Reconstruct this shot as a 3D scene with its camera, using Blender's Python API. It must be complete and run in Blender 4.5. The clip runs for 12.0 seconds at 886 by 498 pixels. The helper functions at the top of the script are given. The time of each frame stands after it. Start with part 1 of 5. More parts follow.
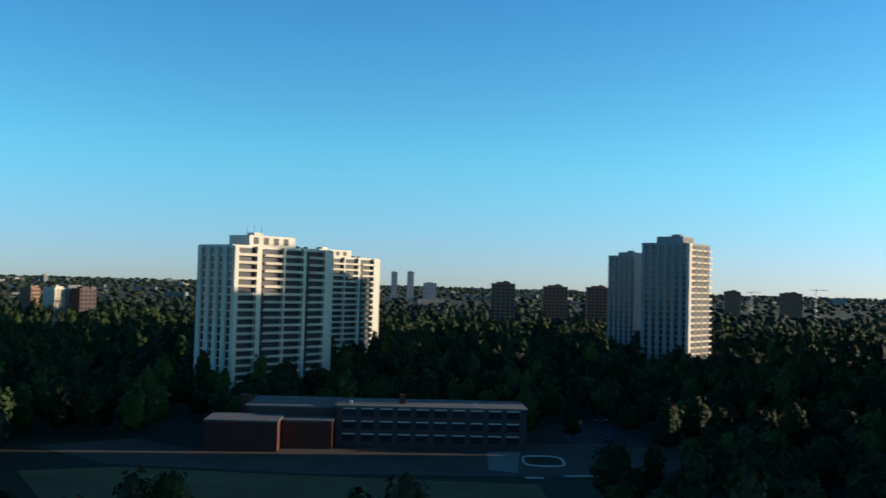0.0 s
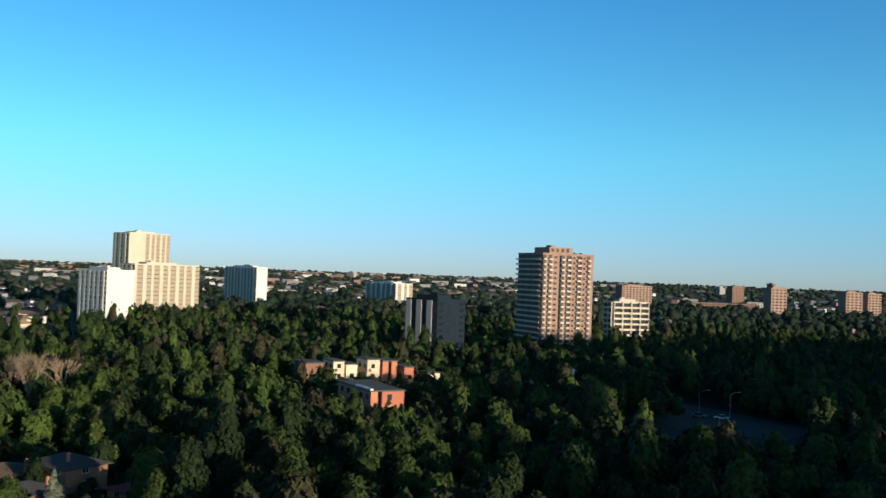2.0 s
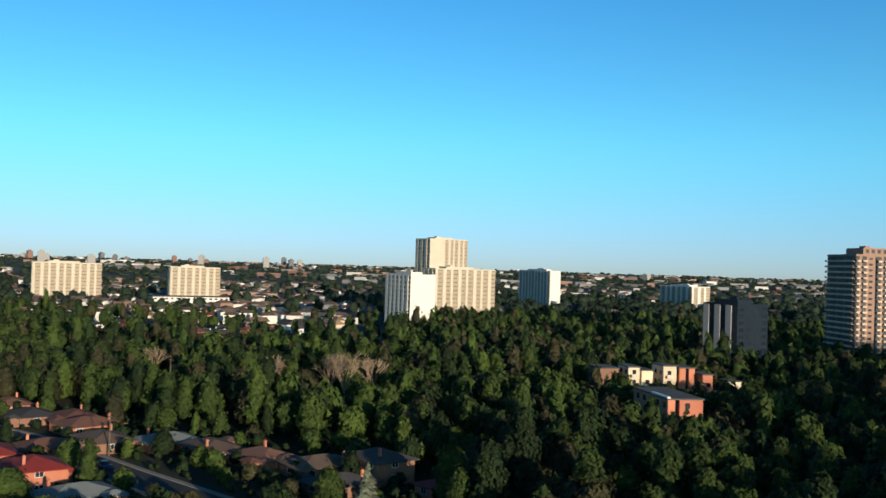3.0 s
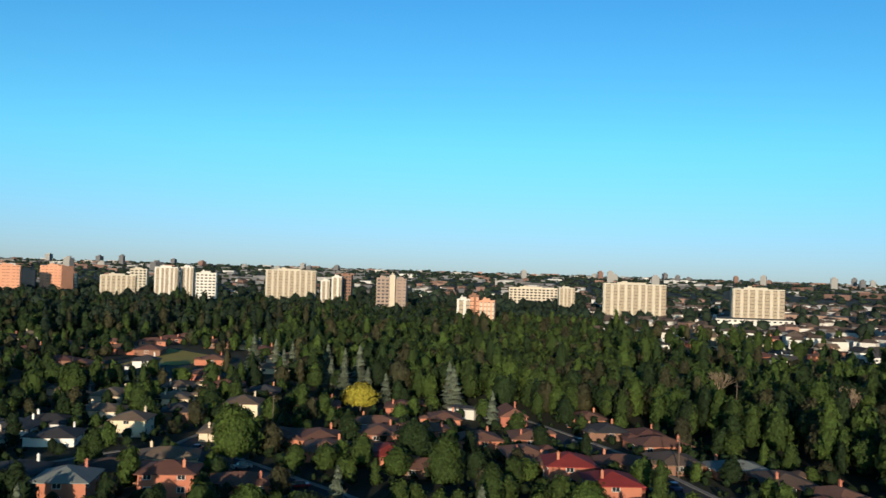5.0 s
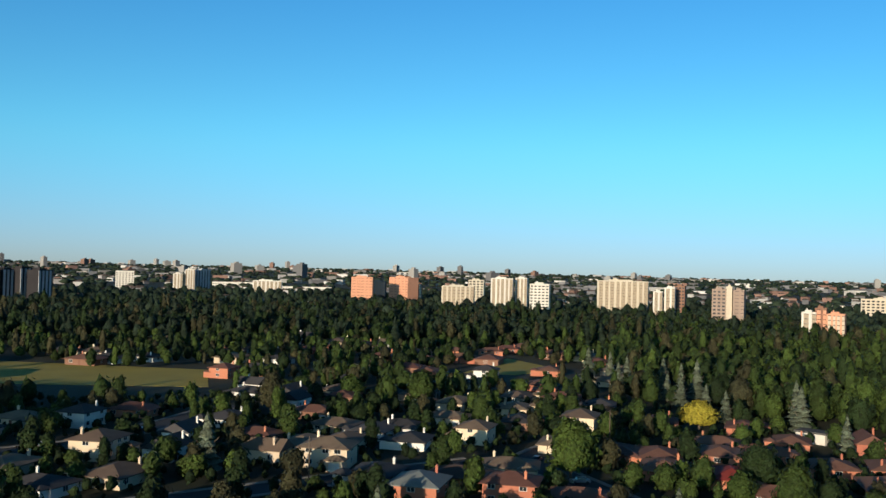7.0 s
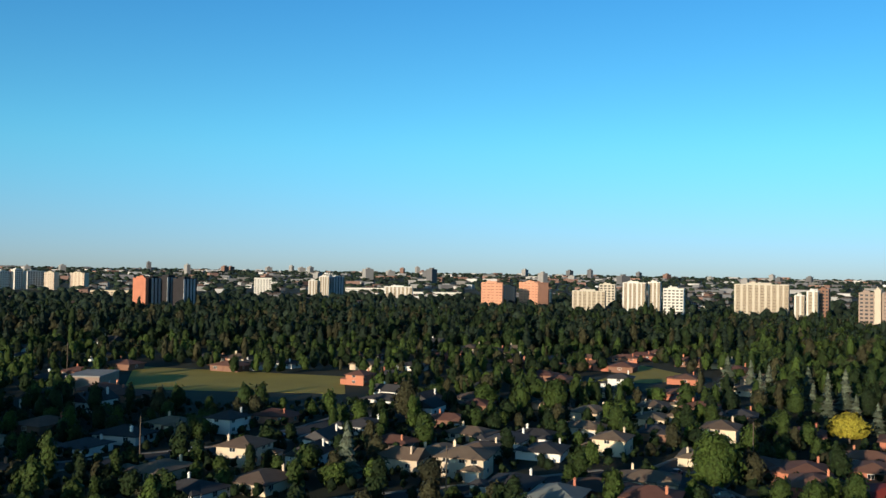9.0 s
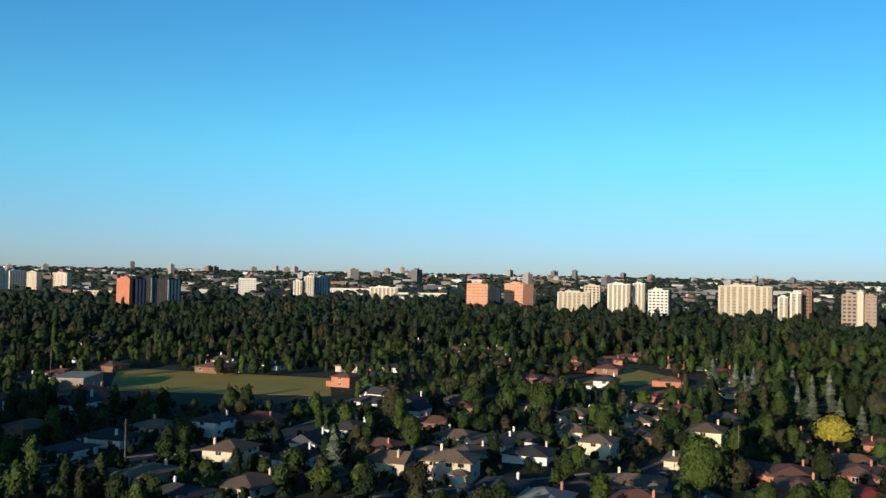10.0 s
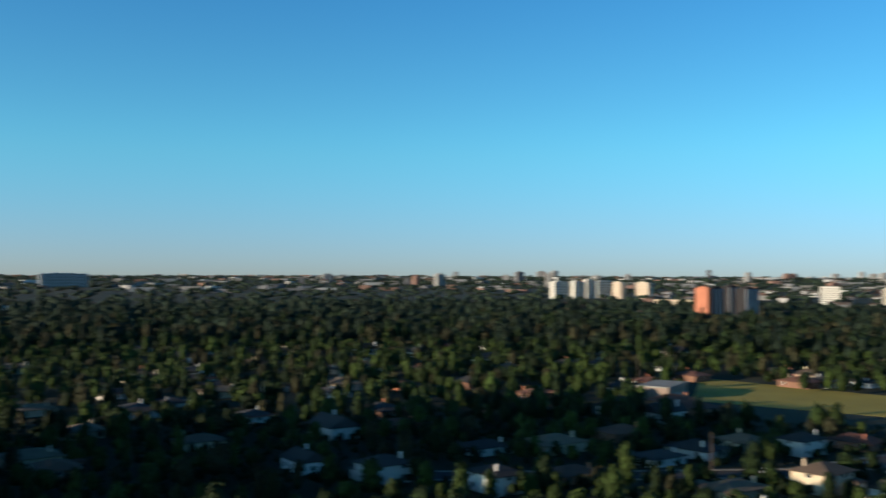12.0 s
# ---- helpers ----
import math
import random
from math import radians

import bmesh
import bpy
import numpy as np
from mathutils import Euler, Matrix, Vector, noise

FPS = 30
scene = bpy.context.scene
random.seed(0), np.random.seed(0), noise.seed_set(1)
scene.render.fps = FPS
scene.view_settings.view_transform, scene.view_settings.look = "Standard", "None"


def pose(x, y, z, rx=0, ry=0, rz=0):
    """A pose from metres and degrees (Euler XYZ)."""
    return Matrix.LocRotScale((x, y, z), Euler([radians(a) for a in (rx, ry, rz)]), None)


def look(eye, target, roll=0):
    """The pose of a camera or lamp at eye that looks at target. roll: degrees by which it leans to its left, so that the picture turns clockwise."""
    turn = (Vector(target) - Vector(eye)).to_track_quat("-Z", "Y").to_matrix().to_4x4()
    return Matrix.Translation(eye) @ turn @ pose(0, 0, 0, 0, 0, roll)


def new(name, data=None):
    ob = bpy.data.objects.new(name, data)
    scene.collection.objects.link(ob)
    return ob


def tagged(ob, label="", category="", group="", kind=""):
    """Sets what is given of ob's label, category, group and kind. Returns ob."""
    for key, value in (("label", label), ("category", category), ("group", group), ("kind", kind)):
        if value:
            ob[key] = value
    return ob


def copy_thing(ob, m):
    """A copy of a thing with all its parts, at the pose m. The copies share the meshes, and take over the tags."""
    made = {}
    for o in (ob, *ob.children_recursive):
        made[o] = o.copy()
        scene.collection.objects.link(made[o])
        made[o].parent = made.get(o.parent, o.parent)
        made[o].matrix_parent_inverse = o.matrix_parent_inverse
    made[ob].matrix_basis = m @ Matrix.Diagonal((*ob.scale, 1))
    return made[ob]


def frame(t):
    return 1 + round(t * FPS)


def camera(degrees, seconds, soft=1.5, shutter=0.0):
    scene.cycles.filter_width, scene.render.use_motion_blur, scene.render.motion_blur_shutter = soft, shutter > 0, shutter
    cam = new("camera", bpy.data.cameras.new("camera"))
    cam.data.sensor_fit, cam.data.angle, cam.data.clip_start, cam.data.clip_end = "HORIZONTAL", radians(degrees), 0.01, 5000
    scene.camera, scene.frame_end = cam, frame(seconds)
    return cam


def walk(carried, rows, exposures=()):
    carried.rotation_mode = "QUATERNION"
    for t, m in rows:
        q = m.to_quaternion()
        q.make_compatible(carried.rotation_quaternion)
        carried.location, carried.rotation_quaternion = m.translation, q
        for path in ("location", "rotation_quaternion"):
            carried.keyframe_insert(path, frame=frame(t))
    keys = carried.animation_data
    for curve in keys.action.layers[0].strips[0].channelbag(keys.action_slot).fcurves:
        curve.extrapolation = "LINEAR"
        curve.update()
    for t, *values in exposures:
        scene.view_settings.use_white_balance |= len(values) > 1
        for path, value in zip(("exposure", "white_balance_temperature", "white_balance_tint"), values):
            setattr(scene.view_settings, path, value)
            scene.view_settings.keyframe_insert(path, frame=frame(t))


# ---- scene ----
# ---- camera: a hovering drone that pans and climbs slowly ----
cam = camera(49.5, 12.0, soft=1.45, shutter=0.1)
# seconds, yaw, pitch, roll
ROWS = [
    (0.0, 0.66, 2.14, -1.62), (0.5, 16.52, 2.01, -2.02), (1.0, 30.44, 1.79, -2.09), (1.5, 42.20, 1.68, -1.82),
    (2.0, 52.43, 1.45, -2.12), (2.5, 61.30, 1.27, -2.08), (3.0, 69.72, 1.01, -1.80), (3.2, 73.04, 1.09, -1.79),
    (4.8, 98.95, 1.11, -1.72), (5.0, 102.29, 1.17, -1.79), (5.5, 109.45, 1.16, -1.42), (6.0, 115.16, 1.04, -1.32),
    (6.5, 119.22, 1.08, -1.48), (7.0, 121.78, 1.17, -1.50), (7.2, 122.66, 1.17, -1.40), (8.8, 128.75, 1.24, -0.98),
    (9.0, 129.42, 1.24, -0.93), (9.5, 131.17, 1.32, -0.86), (10.0, 128.52, 1.27, -1.07), (10.5, 126.92, 1.30, -1.01),
    (11.0, 134.26, 1.15, -0.81), (11.5, 138.04, 1.21, -0.61), (11.6, 138.85, 1.24, -0.55), (11.8, 144.20, 1.30, -0.40),
    (12.0, 161.87, 1.39, -0.17),
]
walk(cam, [(t, pose(0.3 * t, -0.52 * t, 39 + 0.7 * t, 90 + p, 0, yw) @ pose(0, 0, 0, 0, 0, -r)) for t, yw, p, r in ROWS],
     exposures=[(0.0, 0.62), (0.3, 0.82), (1.0, 0.62), (2.0, 0.45), (3.0, 0.38), (5.5, 0.22), (9.5, 0.3), (11.5, 0.28), (12.0, 0.42)])

# ---- sky and sun ----
SUN_AZ, SUN_EL = 277.0, 8.0     # yaw of the sun (0 = +y, counter-clockwise), height in degrees
sun_dir = Vector((-math.sin(radians(SUN_AZ)) * math.cos(radians(SUN_EL)), math.cos(radians(SUN_AZ)) * math.cos(radians(SUN_EL)), math.sin(radians(SUN_EL))))
world = bpy.data.worlds.new("sky_world")
scene.world = world
world.use_nodes = True
wn, wl = world.node_tree.nodes, world.node_tree.links
sky = wn.new("ShaderNodeTexSky")
sky.sky_type = "NISHITA"
sky.sun_disc = False
sky.sun_elevation = radians(SUN_EL)
sky.sun_rotation = radians(-SUN_AZ)
sky.altitude = 100
sky.air_density, sky.dust_density, sky.ozone_density = 0.6, 0.8, 3.0
bg = wn["Background"]
bg.inputs["Strength"].default_value = 0.192
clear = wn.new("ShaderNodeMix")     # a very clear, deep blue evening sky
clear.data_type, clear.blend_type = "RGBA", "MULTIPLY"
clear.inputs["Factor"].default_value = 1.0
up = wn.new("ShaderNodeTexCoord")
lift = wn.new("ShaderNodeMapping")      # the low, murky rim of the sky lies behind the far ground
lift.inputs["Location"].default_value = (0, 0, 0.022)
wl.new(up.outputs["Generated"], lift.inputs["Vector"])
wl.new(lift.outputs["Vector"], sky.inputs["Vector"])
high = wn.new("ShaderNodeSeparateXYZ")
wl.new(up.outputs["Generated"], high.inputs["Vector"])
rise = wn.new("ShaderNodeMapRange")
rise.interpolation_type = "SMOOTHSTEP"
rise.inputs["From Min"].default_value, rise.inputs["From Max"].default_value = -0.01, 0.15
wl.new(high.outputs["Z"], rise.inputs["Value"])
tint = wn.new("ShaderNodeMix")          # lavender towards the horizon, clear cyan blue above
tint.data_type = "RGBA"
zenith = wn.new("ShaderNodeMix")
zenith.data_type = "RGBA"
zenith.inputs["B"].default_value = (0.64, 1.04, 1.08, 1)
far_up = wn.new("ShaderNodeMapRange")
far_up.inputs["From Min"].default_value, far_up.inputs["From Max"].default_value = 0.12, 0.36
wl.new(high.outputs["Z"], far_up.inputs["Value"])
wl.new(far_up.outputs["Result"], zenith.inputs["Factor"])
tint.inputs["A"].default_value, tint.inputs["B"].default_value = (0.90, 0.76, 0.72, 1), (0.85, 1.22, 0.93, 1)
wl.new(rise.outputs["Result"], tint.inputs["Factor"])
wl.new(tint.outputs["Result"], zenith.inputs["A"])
crest = wn.new("ShaderNodeMix")         # the unseen sky overhead is darkened to cut the fill light in shadows
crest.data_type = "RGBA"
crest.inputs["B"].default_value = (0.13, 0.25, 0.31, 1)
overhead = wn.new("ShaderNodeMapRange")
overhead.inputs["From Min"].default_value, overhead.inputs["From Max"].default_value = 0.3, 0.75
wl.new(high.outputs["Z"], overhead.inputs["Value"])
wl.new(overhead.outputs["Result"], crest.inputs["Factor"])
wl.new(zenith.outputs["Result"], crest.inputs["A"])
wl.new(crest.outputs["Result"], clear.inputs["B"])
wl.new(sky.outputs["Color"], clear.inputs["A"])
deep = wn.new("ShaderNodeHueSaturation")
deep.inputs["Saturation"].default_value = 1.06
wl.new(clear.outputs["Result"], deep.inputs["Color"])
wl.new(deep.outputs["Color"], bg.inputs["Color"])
sun = new("sun", bpy.data.lights.new("sun", "SUN"))
sun.data.energy, sun.data.angle, sun.data.color = 5.0, radians(0.53), (1.0, 0.83, 0.63)
sun.matrix_world = look((0, 0, 200), Vector((0, 0, 200)) - sun_dir)


# ---- materials ----
def mat(name, color, rough=0.85, metal=0.0, var=0.25, scale=0.4, fine=6.0, bump=0.15, jitter=0.0, island=0.0, spec=0.3):
    """Principled surface; colour varies at two scales, by object (jitter) and by island."""
    m = bpy.data.materials.new(name)
    m.use_nodes = True
    n, l = m.node_tree.nodes, m.node_tree.links
    b = n["Principled BSDF"]
    b.inputs["Roughness"].default_value, b.inputs["Metallic"].default_value = rough, metal
    b.inputs["Specular IOR Level"].default_value = spec
    tc = n.new("ShaderNodeNewGeometry")
    big, small = n.new("ShaderNodeTexNoise"), n.new("ShaderNodeTexNoise")
    big.inputs["Scale"].default_value, small.inputs["Scale"].default_value = scale, fine
    big.inputs["Detail"].default_value, small.inputs["Detail"].default_value = 3, 4
    l.new(tc.outputs["Position"], big.inputs["Vector"])
    l.new(tc.outputs["Position"], small.inputs["Vector"])

    def math_node(op, a, c, d=None):
        q = n.new("ShaderNodeMath")
        q.operation = op
        for i, v in enumerate((a, c, d)):
            if v is None:
                continue
            if isinstance(v, (int, float)):
                q.inputs[i].default_value = v
            else:
                l.new(v, q.inputs[i])
        return q.outputs[0]

    val = math_node("MULTIPLY_ADD", big.outputs["Fac"], var * 2, 1 - var)
    val = math_node("MULTIPLY", val, math_node("MULTIPLY_ADD", small.outputs["Fac"], var, 1 - var / 2))
    hue = 0.5
    if jitter:
        oi = n.new("ShaderNodeObjectInfo")
        val = math_node("MULTIPLY", val, math_node("MULTIPLY_ADD", oi.outputs["Random"], jitter * 2, 1 - jitter))
        hue = math_node("MULTIPLY_ADD", oi.outputs["Random"], jitter * 0.08, 0.5 - jitter * 0.04)
    if island:
        val = math_node("MULTIPLY", val, math_node("MULTIPLY_ADD", tc.outputs["Random Per Island"], island * 2, 1 - island))
    hsv = n.new("ShaderNodeHueSaturation")
    hsv.inputs["Color"].default_value = (*color, 1)
    l.new(val, hsv.inputs["Value"])
    if not isinstance(hue, float):
        l.new(hue, hsv.inputs["Hue"])
    l.new(hsv.outputs["Color"], b.inputs["Base Color"])
    if bump:
        bp = n.new("ShaderNodeBump")
        bp.inputs["Strength"].default_value = bump
        bp.inputs["Distance"].default_value = 0.15
        l.new(small.outputs["Fac"], bp.inputs["Height"])
        l.new(bp.outputs["Normal"], b.inputs["Normal"])
    return m


def foliage(name, color, second, island=0.35, scale=0.05):
    """Leaves: two greens mixed from tree to tree, lighter and darker clumps, a little light passing through."""
    m = bpy.data.materials.new(name)
    m.use_nodes = True
    n, l = m.node_tree.nodes, m.node_tree.links
    b = n["Principled BSDF"]
    b.inputs["Roughness"].default_value = 0.75
    b.inputs["Specular IOR Level"].default_value = 0.15
    g = n.new("ShaderNodeNewGeometry")
    oi = n.new("ShaderNodeObjectInfo")
    big, fine = n.new("ShaderNodeTexNoise"), n.new("ShaderNodeTexNoise")
    big.inputs["Scale"].default_value, big.inputs["Detail"].default_value = scale, 2
    fine.inputs["Scale"].default_value, fine.inputs["Detail"].default_value = 1.6, 5
    for q in (big, fine):
        l.new(g.outputs["Position"], q.inputs["Vector"])
    add = n.new("ShaderNodeMath")
    add.operation = "MULTIPLY_ADD"
    l.new(oi.outputs["Random"], add.inputs[0])
    add.inputs[1].default_value = 0.7
    add.inputs[2].default_value = -0.35
    s = n.new("ShaderNodeMath")
    s.operation = "ADD"
    l.new(add.outputs[0], s.inputs[0])
    ramp = n.new("ShaderNodeMapRange")
    ramp.inputs["From Min"].default_value, ramp.inputs["From Max"].default_value = 0.36, 0.64
    l.new(big.outputs["Fac"], ramp.inputs["Value"])
    l.new(ramp.outputs["Result"], s.inputs[1])
    mix = n.new("ShaderNodeMix")
    mix.data_type = "RGBA"
    mix.inputs["A"].default_value, mix.inputs["B"].default_value = (*color, 1), (*second, 1)
    l.new(s.outputs[0], mix.inputs["Factor"])
    v = n.new("ShaderNodeMath")
    v.operation = "MULTIPLY_ADD"
    l.new(g.outputs["Random Per Island"], v.inputs[0])
    v.inputs[1].default_value, v.inputs[2].default_value = island * 2, 1 - island
    v2 = n.new("ShaderNodeMath")
    v2.operation = "MULTIPLY_ADD"
    l.new(fine.outputs["Fac"], v2.inputs[0])
    v2.inputs[1].default_value, v2.inputs[2].default_value = 1.2, 0.4
    v3 = n.new("ShaderNodeMath")
    v3.operation = "MULTIPLY"
    l.new(v.outputs[0], v3.inputs[0])
    l.new(v2.outputs[0], v3.inputs[1])
    hsv = n.new("ShaderNodeHueSaturation")
    l.new(mix.outputs["Result"], hsv.inputs["Color"])
    l.new(v3.outputs[0], hsv.inputs["Value"])
    l.new(hsv.outputs["Color"], b.inputs["Base Color"])
    bp = n.new("ShaderNodeBump")
    bp.inputs["Strength"].default_value, bp.inputs["Distance"].default_value = 0.9, 0.6
    l.new(fine.outputs["Fac"], bp.inputs["Height"])
    l.new(bp.outputs["Normal"], b.inputs["Normal"])
    return m


M_GROUND = mat("ground_grass_soil", (0.017, 0.021, 0.008), 0.95, var=0.7, scale=0.03, fine=0.9, bump=0.4)
M_TURF = mat("worn_turf", (0.12, 0.095, 0.03), 0.95, var=0.5, scale=0.06, fine=1.5, bump=0.2)
M_LAWN = mat("dry_lawn", (0.30, 0.235, 0.04), 0.95, var=0.3, scale=0.05, fine=1.5, bump=0.2)
M_YARD = mat("worn_gravelly_asphalt", (0.075, 0.06, 0.045), 0.95, var=0.4, scale=0.08, fine=2, bump=0.1)
M_ASPHALT = mat("asphalt", (0.033, 0.033, 0.035), 0.9, var=0.3, scale=0.1, fine=3, bump=0.1)
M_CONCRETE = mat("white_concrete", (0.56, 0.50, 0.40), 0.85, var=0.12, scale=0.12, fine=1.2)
M_CREAM = mat("cream_brick", (0.46, 0.41, 0.32), 0.9, var=0.15, scale=0.12, fine=3)
M_STACK = mat("tan_balcony_panel", (0.31, 0.25, 0.18), 0.85, var=0.12, scale=0.3, fine=2)
M_PARAPET = mat("cream_balcony_panel", (0.5, 0.43, 0.33), 0.85, var=0.12, scale=0.3, fine=2, jitter=0.1)
M_PINK = mat("pink_brick", (0.27, 0.17, 0.125), 0.9, var=0.15, scale=0.2, fine=4)
M_PINKP = mat("pink_balcony_panel", (0.50, 0.39, 0.30), 0.85, var=0.12, scale=0.3, fine=2, jitter=0.1)
M_HOUSEW = mat("white_siding", (0.62, 0.59, 0.54), 0.8, var=0.12, scale=0.3, fine=3, jitter=0.15)
M_TAR = mat("dark_roof_felt", (0.075, 0.073, 0.07), 0.95, var=0.3, scale=0.2, fine=4)
M_ORANGE_T = mat("orange_tower_brick", (0.54, 0.265, 0.165), 0.9, var=0.15, scale=0.2, fine=4)
# near-black: shade of balcony recesses put into the colour; also used for vents
M_RECESS = mat("recess_shade_and_vents", (0.03, 0.03, 0.032), 0.6, var=0.3, scale=0.6, fine=3, jitter=0.3)
M_ORANGE = mat("orange_brick", (0.40, 0.15, 0.09), 0.9, var=0.2, scale=0.2, fine=4, jitter=0.15)
M_REDBRICK = mat("dark_red_brick", (0.085, 0.028, 0.019), 0.9, var=0.2, scale=0.2, fine=4)
M_BROWN = mat("brown_brick", (0.2, 0.105, 0.07), 0.9, var=0.2, scale=0.2, fine=4)
M_TAUPE = mat("taupe_brick", (0.27, 0.2, 0.16), 0.9, var=0.2, scale=0.2, fine=4)
M_DARK = mat("dark_brown_brick", (0.07, 0.045, 0.04), 0.9, var=0.2, scale=0.2, fine=4)
# pale concrete made greyer: shade of the unlit faces put into the colour
M_SHADEC = mat("shade_darkened_concrete", (0.24, 0.24, 0.235), 0.85, var=0.15, scale=0.12, fine=1.5)
# brick of fronts turned from the sun, with their shade in the colour
M_BRICK_SHADE = mat("shade_darkened_brick", (0.03, 0.028, 0.03), 0.95, var=0.2, scale=0.2, fine=4, spec=0.1)
# near-black for dark walls, and for shade painted on a block and bay gaps
M_SLATE_SHADE = mat("dark_cladding_and_shade", (0.012, 0.021, 0.032), 0.9, var=0.2, scale=0.2, fine=2, spec=0.08)
M_GREY = mat("grey_concrete", (0.36, 0.37, 0.38), 0.85, var=0.15, scale=0.12, fine=1.5)
M_WHITE = mat("white_render", (0.56, 0.53, 0.47), 0.8, var=0.08, scale=0.2, fine=2, jitter=0.06)
M_STUCCO = mat("cream_stucco", (0.56, 0.45, 0.32), 0.9, var=0.12, scale=0.3, fine=3, jitter=0.15)
M_GLASS = mat("dark_window_glass", (0.02, 0.025, 0.03), 0.12, var=0.3, scale=0.5, fine=2, bump=0, jitter=0.3, spec=0.5)
M_PAVE = mat("worn_concrete_paving", (0.2, 0.19, 0.17), 0.9, var=0.25, scale=0.3, fine=3)
M_FRAME = mat("white_window_frame", (0.5, 0.49, 0.46), 0.6, var=0.06, bump=0.02)
M_GRAVEL = mat("roof_gravel", (0.25, 0.24, 0.22), 0.95, var=0.3, scale=0.2, fine=4)
M_METAL = mat("galvanised_metal", (0.2, 0.205, 0.21), 0.5, metal=0.6, var=0.1, bump=0.03)
M_SHINGLE = {
    "B": mat("brown_shingle", (0.09, 0.06, 0.045), 0.92, var=0.25, scale=0.5, fine=5, jitter=0.25),
    "N": mat("red_brown_shingle", (0.14, 0.066, 0.047), 0.92, var=0.25, scale=0.5, fine=5, jitter=0.25),
    "R": mat("dark_red_shingle", (0.19, 0.022, 0.022), 0.88, var=0.25, scale=0.5, fine=5, jitter=0.15),
    "K": mat("dark_grey_shingle", (0.045, 0.043, 0.044), 0.92, var=0.25, scale=0.5, fine=5, jitter=0.25),
    "G": mat("pale_grey_green_shingle", (0.16, 0.18, 0.17), 0.9, var=0.2, scale=0.5, fine=5, jitter=0.1),
    "T": mat("tan_shingle", (0.15, 0.108, 0.075), 0.92, var=0.25, scale=0.5, fine=5, jitter=0.25),
}
M_BARK = mat("bark", (0.10, 0.075, 0.055), 0.95, var=0.3, scale=1, fine=6, bump=0.4)
M_LEAF = foliage("broadleaf_foliage", (0.014, 0.026, 0.006), (0.027, 0.044, 0.009), scale=0.08)
M_LEAF_D = foliage("deep_green_foliage", (0.008, 0.016, 0.005), (0.014, 0.026, 0.007), scale=0.08)
M_LEAF_O = foliage("olive_brown_foliage", (0.022, 0.023, 0.011), (0.036, 0.034, 0.015), scale=0.08)
M_LEAF_L = foliage("fresh_green_foliage", (0.026, 0.045, 0.009), (0.038, 0.060, 0.011), scale=0.08)
# far foliage: the bluish cast of distance haze is mixed into its greens
M_LEAF_HAZE = foliage("haze_tinted_foliage", (0.010, 0.019, 0.011), (0.020, 0.031, 0.018), scale=0.02)
SPECIES = ((M_LEAF, 0.40), (M_LEAF_D, 0.26), (M_LEAF_O, 0.16), (M_LEAF_L, 0.18))
M_LEAF_Y = foliage("yellow_green_foliage", (0.17, 0.15, 0.017), (0.21, 0.18, 0.022))
M_FIR = foliage("spruce_foliage", (0.07, 0.085, 0.055), (0.095, 0.11, 0.074))
M_TWIG = mat("bare_twigs", (0.25, 0.185, 0.125), 0.95, var=0.3, scale=1, fine=6)


# ---- mesh helpers ----
def polar(az, dist):
    return -dist * math.sin(radians(az)), dist * math.cos(radians(az))


def part(name, bm, material, parent=None, label=""):
    me = bpy.data.meshes.new(name)
    bm.to_mesh(me)
    bm.free()
    me.materials.append(material)
    ob = new(name, me)
    if parent:
        ob.parent = parent
    if label:
        tagged(ob, label)
    return ob


def again(ob, loc, parent=None, rz=0.0):
    """One more object on the same mesh, placed within its parent."""
    o = ob.copy()
    scene.collection.objects.link(o)
    o.parent = parent or ob.parent
    o.matrix_basis = pose(*loc, 0, 0, rz)
    return o


def box(bm, x0, x1, y0, y1, z0, z1):
    vs = [bm.verts.new(p) for p in ((x0, y0, z0), (x1, y0, z0), (x1, y1, z0), (x0, y1, z0), (x0, y0, z1), (x1, y0, z1), (x1, y1, z1), (x0, y1, z1))]
    for f in ((3, 2, 1, 0), (4, 5, 6, 7), (0, 1, 5, 4), (1, 2, 6, 5), (2, 3, 7, 6), (3, 0, 4, 7)):
        bm.faces.new([vs[i] for i in f])


def boxes(*rows):
    bm = bmesh.new()
    for r in rows:
        box(bm, *r)
    return bm


def ground_z(d):
    """The land is level near by and swells gently towards the horizon."""
    u = np.clip((d - 900.0) / 3950.0, 0, 1)
    return 26.0 * u * (0.6 + 0.4 * u)


# ---- ground ----
def build_ground():
    radii = np.concatenate([np.arange(0, 900, 30), np.geomspace(900, 4900, 40)])
    radii[0] = 1.0
    n = 200
    ang = np.linspace(0, 2 * math.pi, n, endpoint=False)
    v = [(r * math.cos(a), r * math.sin(a), float(ground_z(r))) for r in radii for a in ang]
    f = [(i * n + j, i * n + (j + 1) % n, (i + 1) * n + (j + 1) % n, (i + 1) * n + j) for i in range(len(radii) - 1) for j in range(n)]
    f.append(tuple(range(n))[::-1])
    me = bpy.data.meshes.new("ground")
    me.from_pydata(v, [], f)
    me.materials.append(M_GROUND)
    for p in me.polygons:
        p.use_smooth = True
    tagged(new("ground", me), "dark grassy ground of a wooded suburb", "ground", kind="structure")


build_ground()
KEEP_OUT = []    # circles x, y, r where no tree may stand


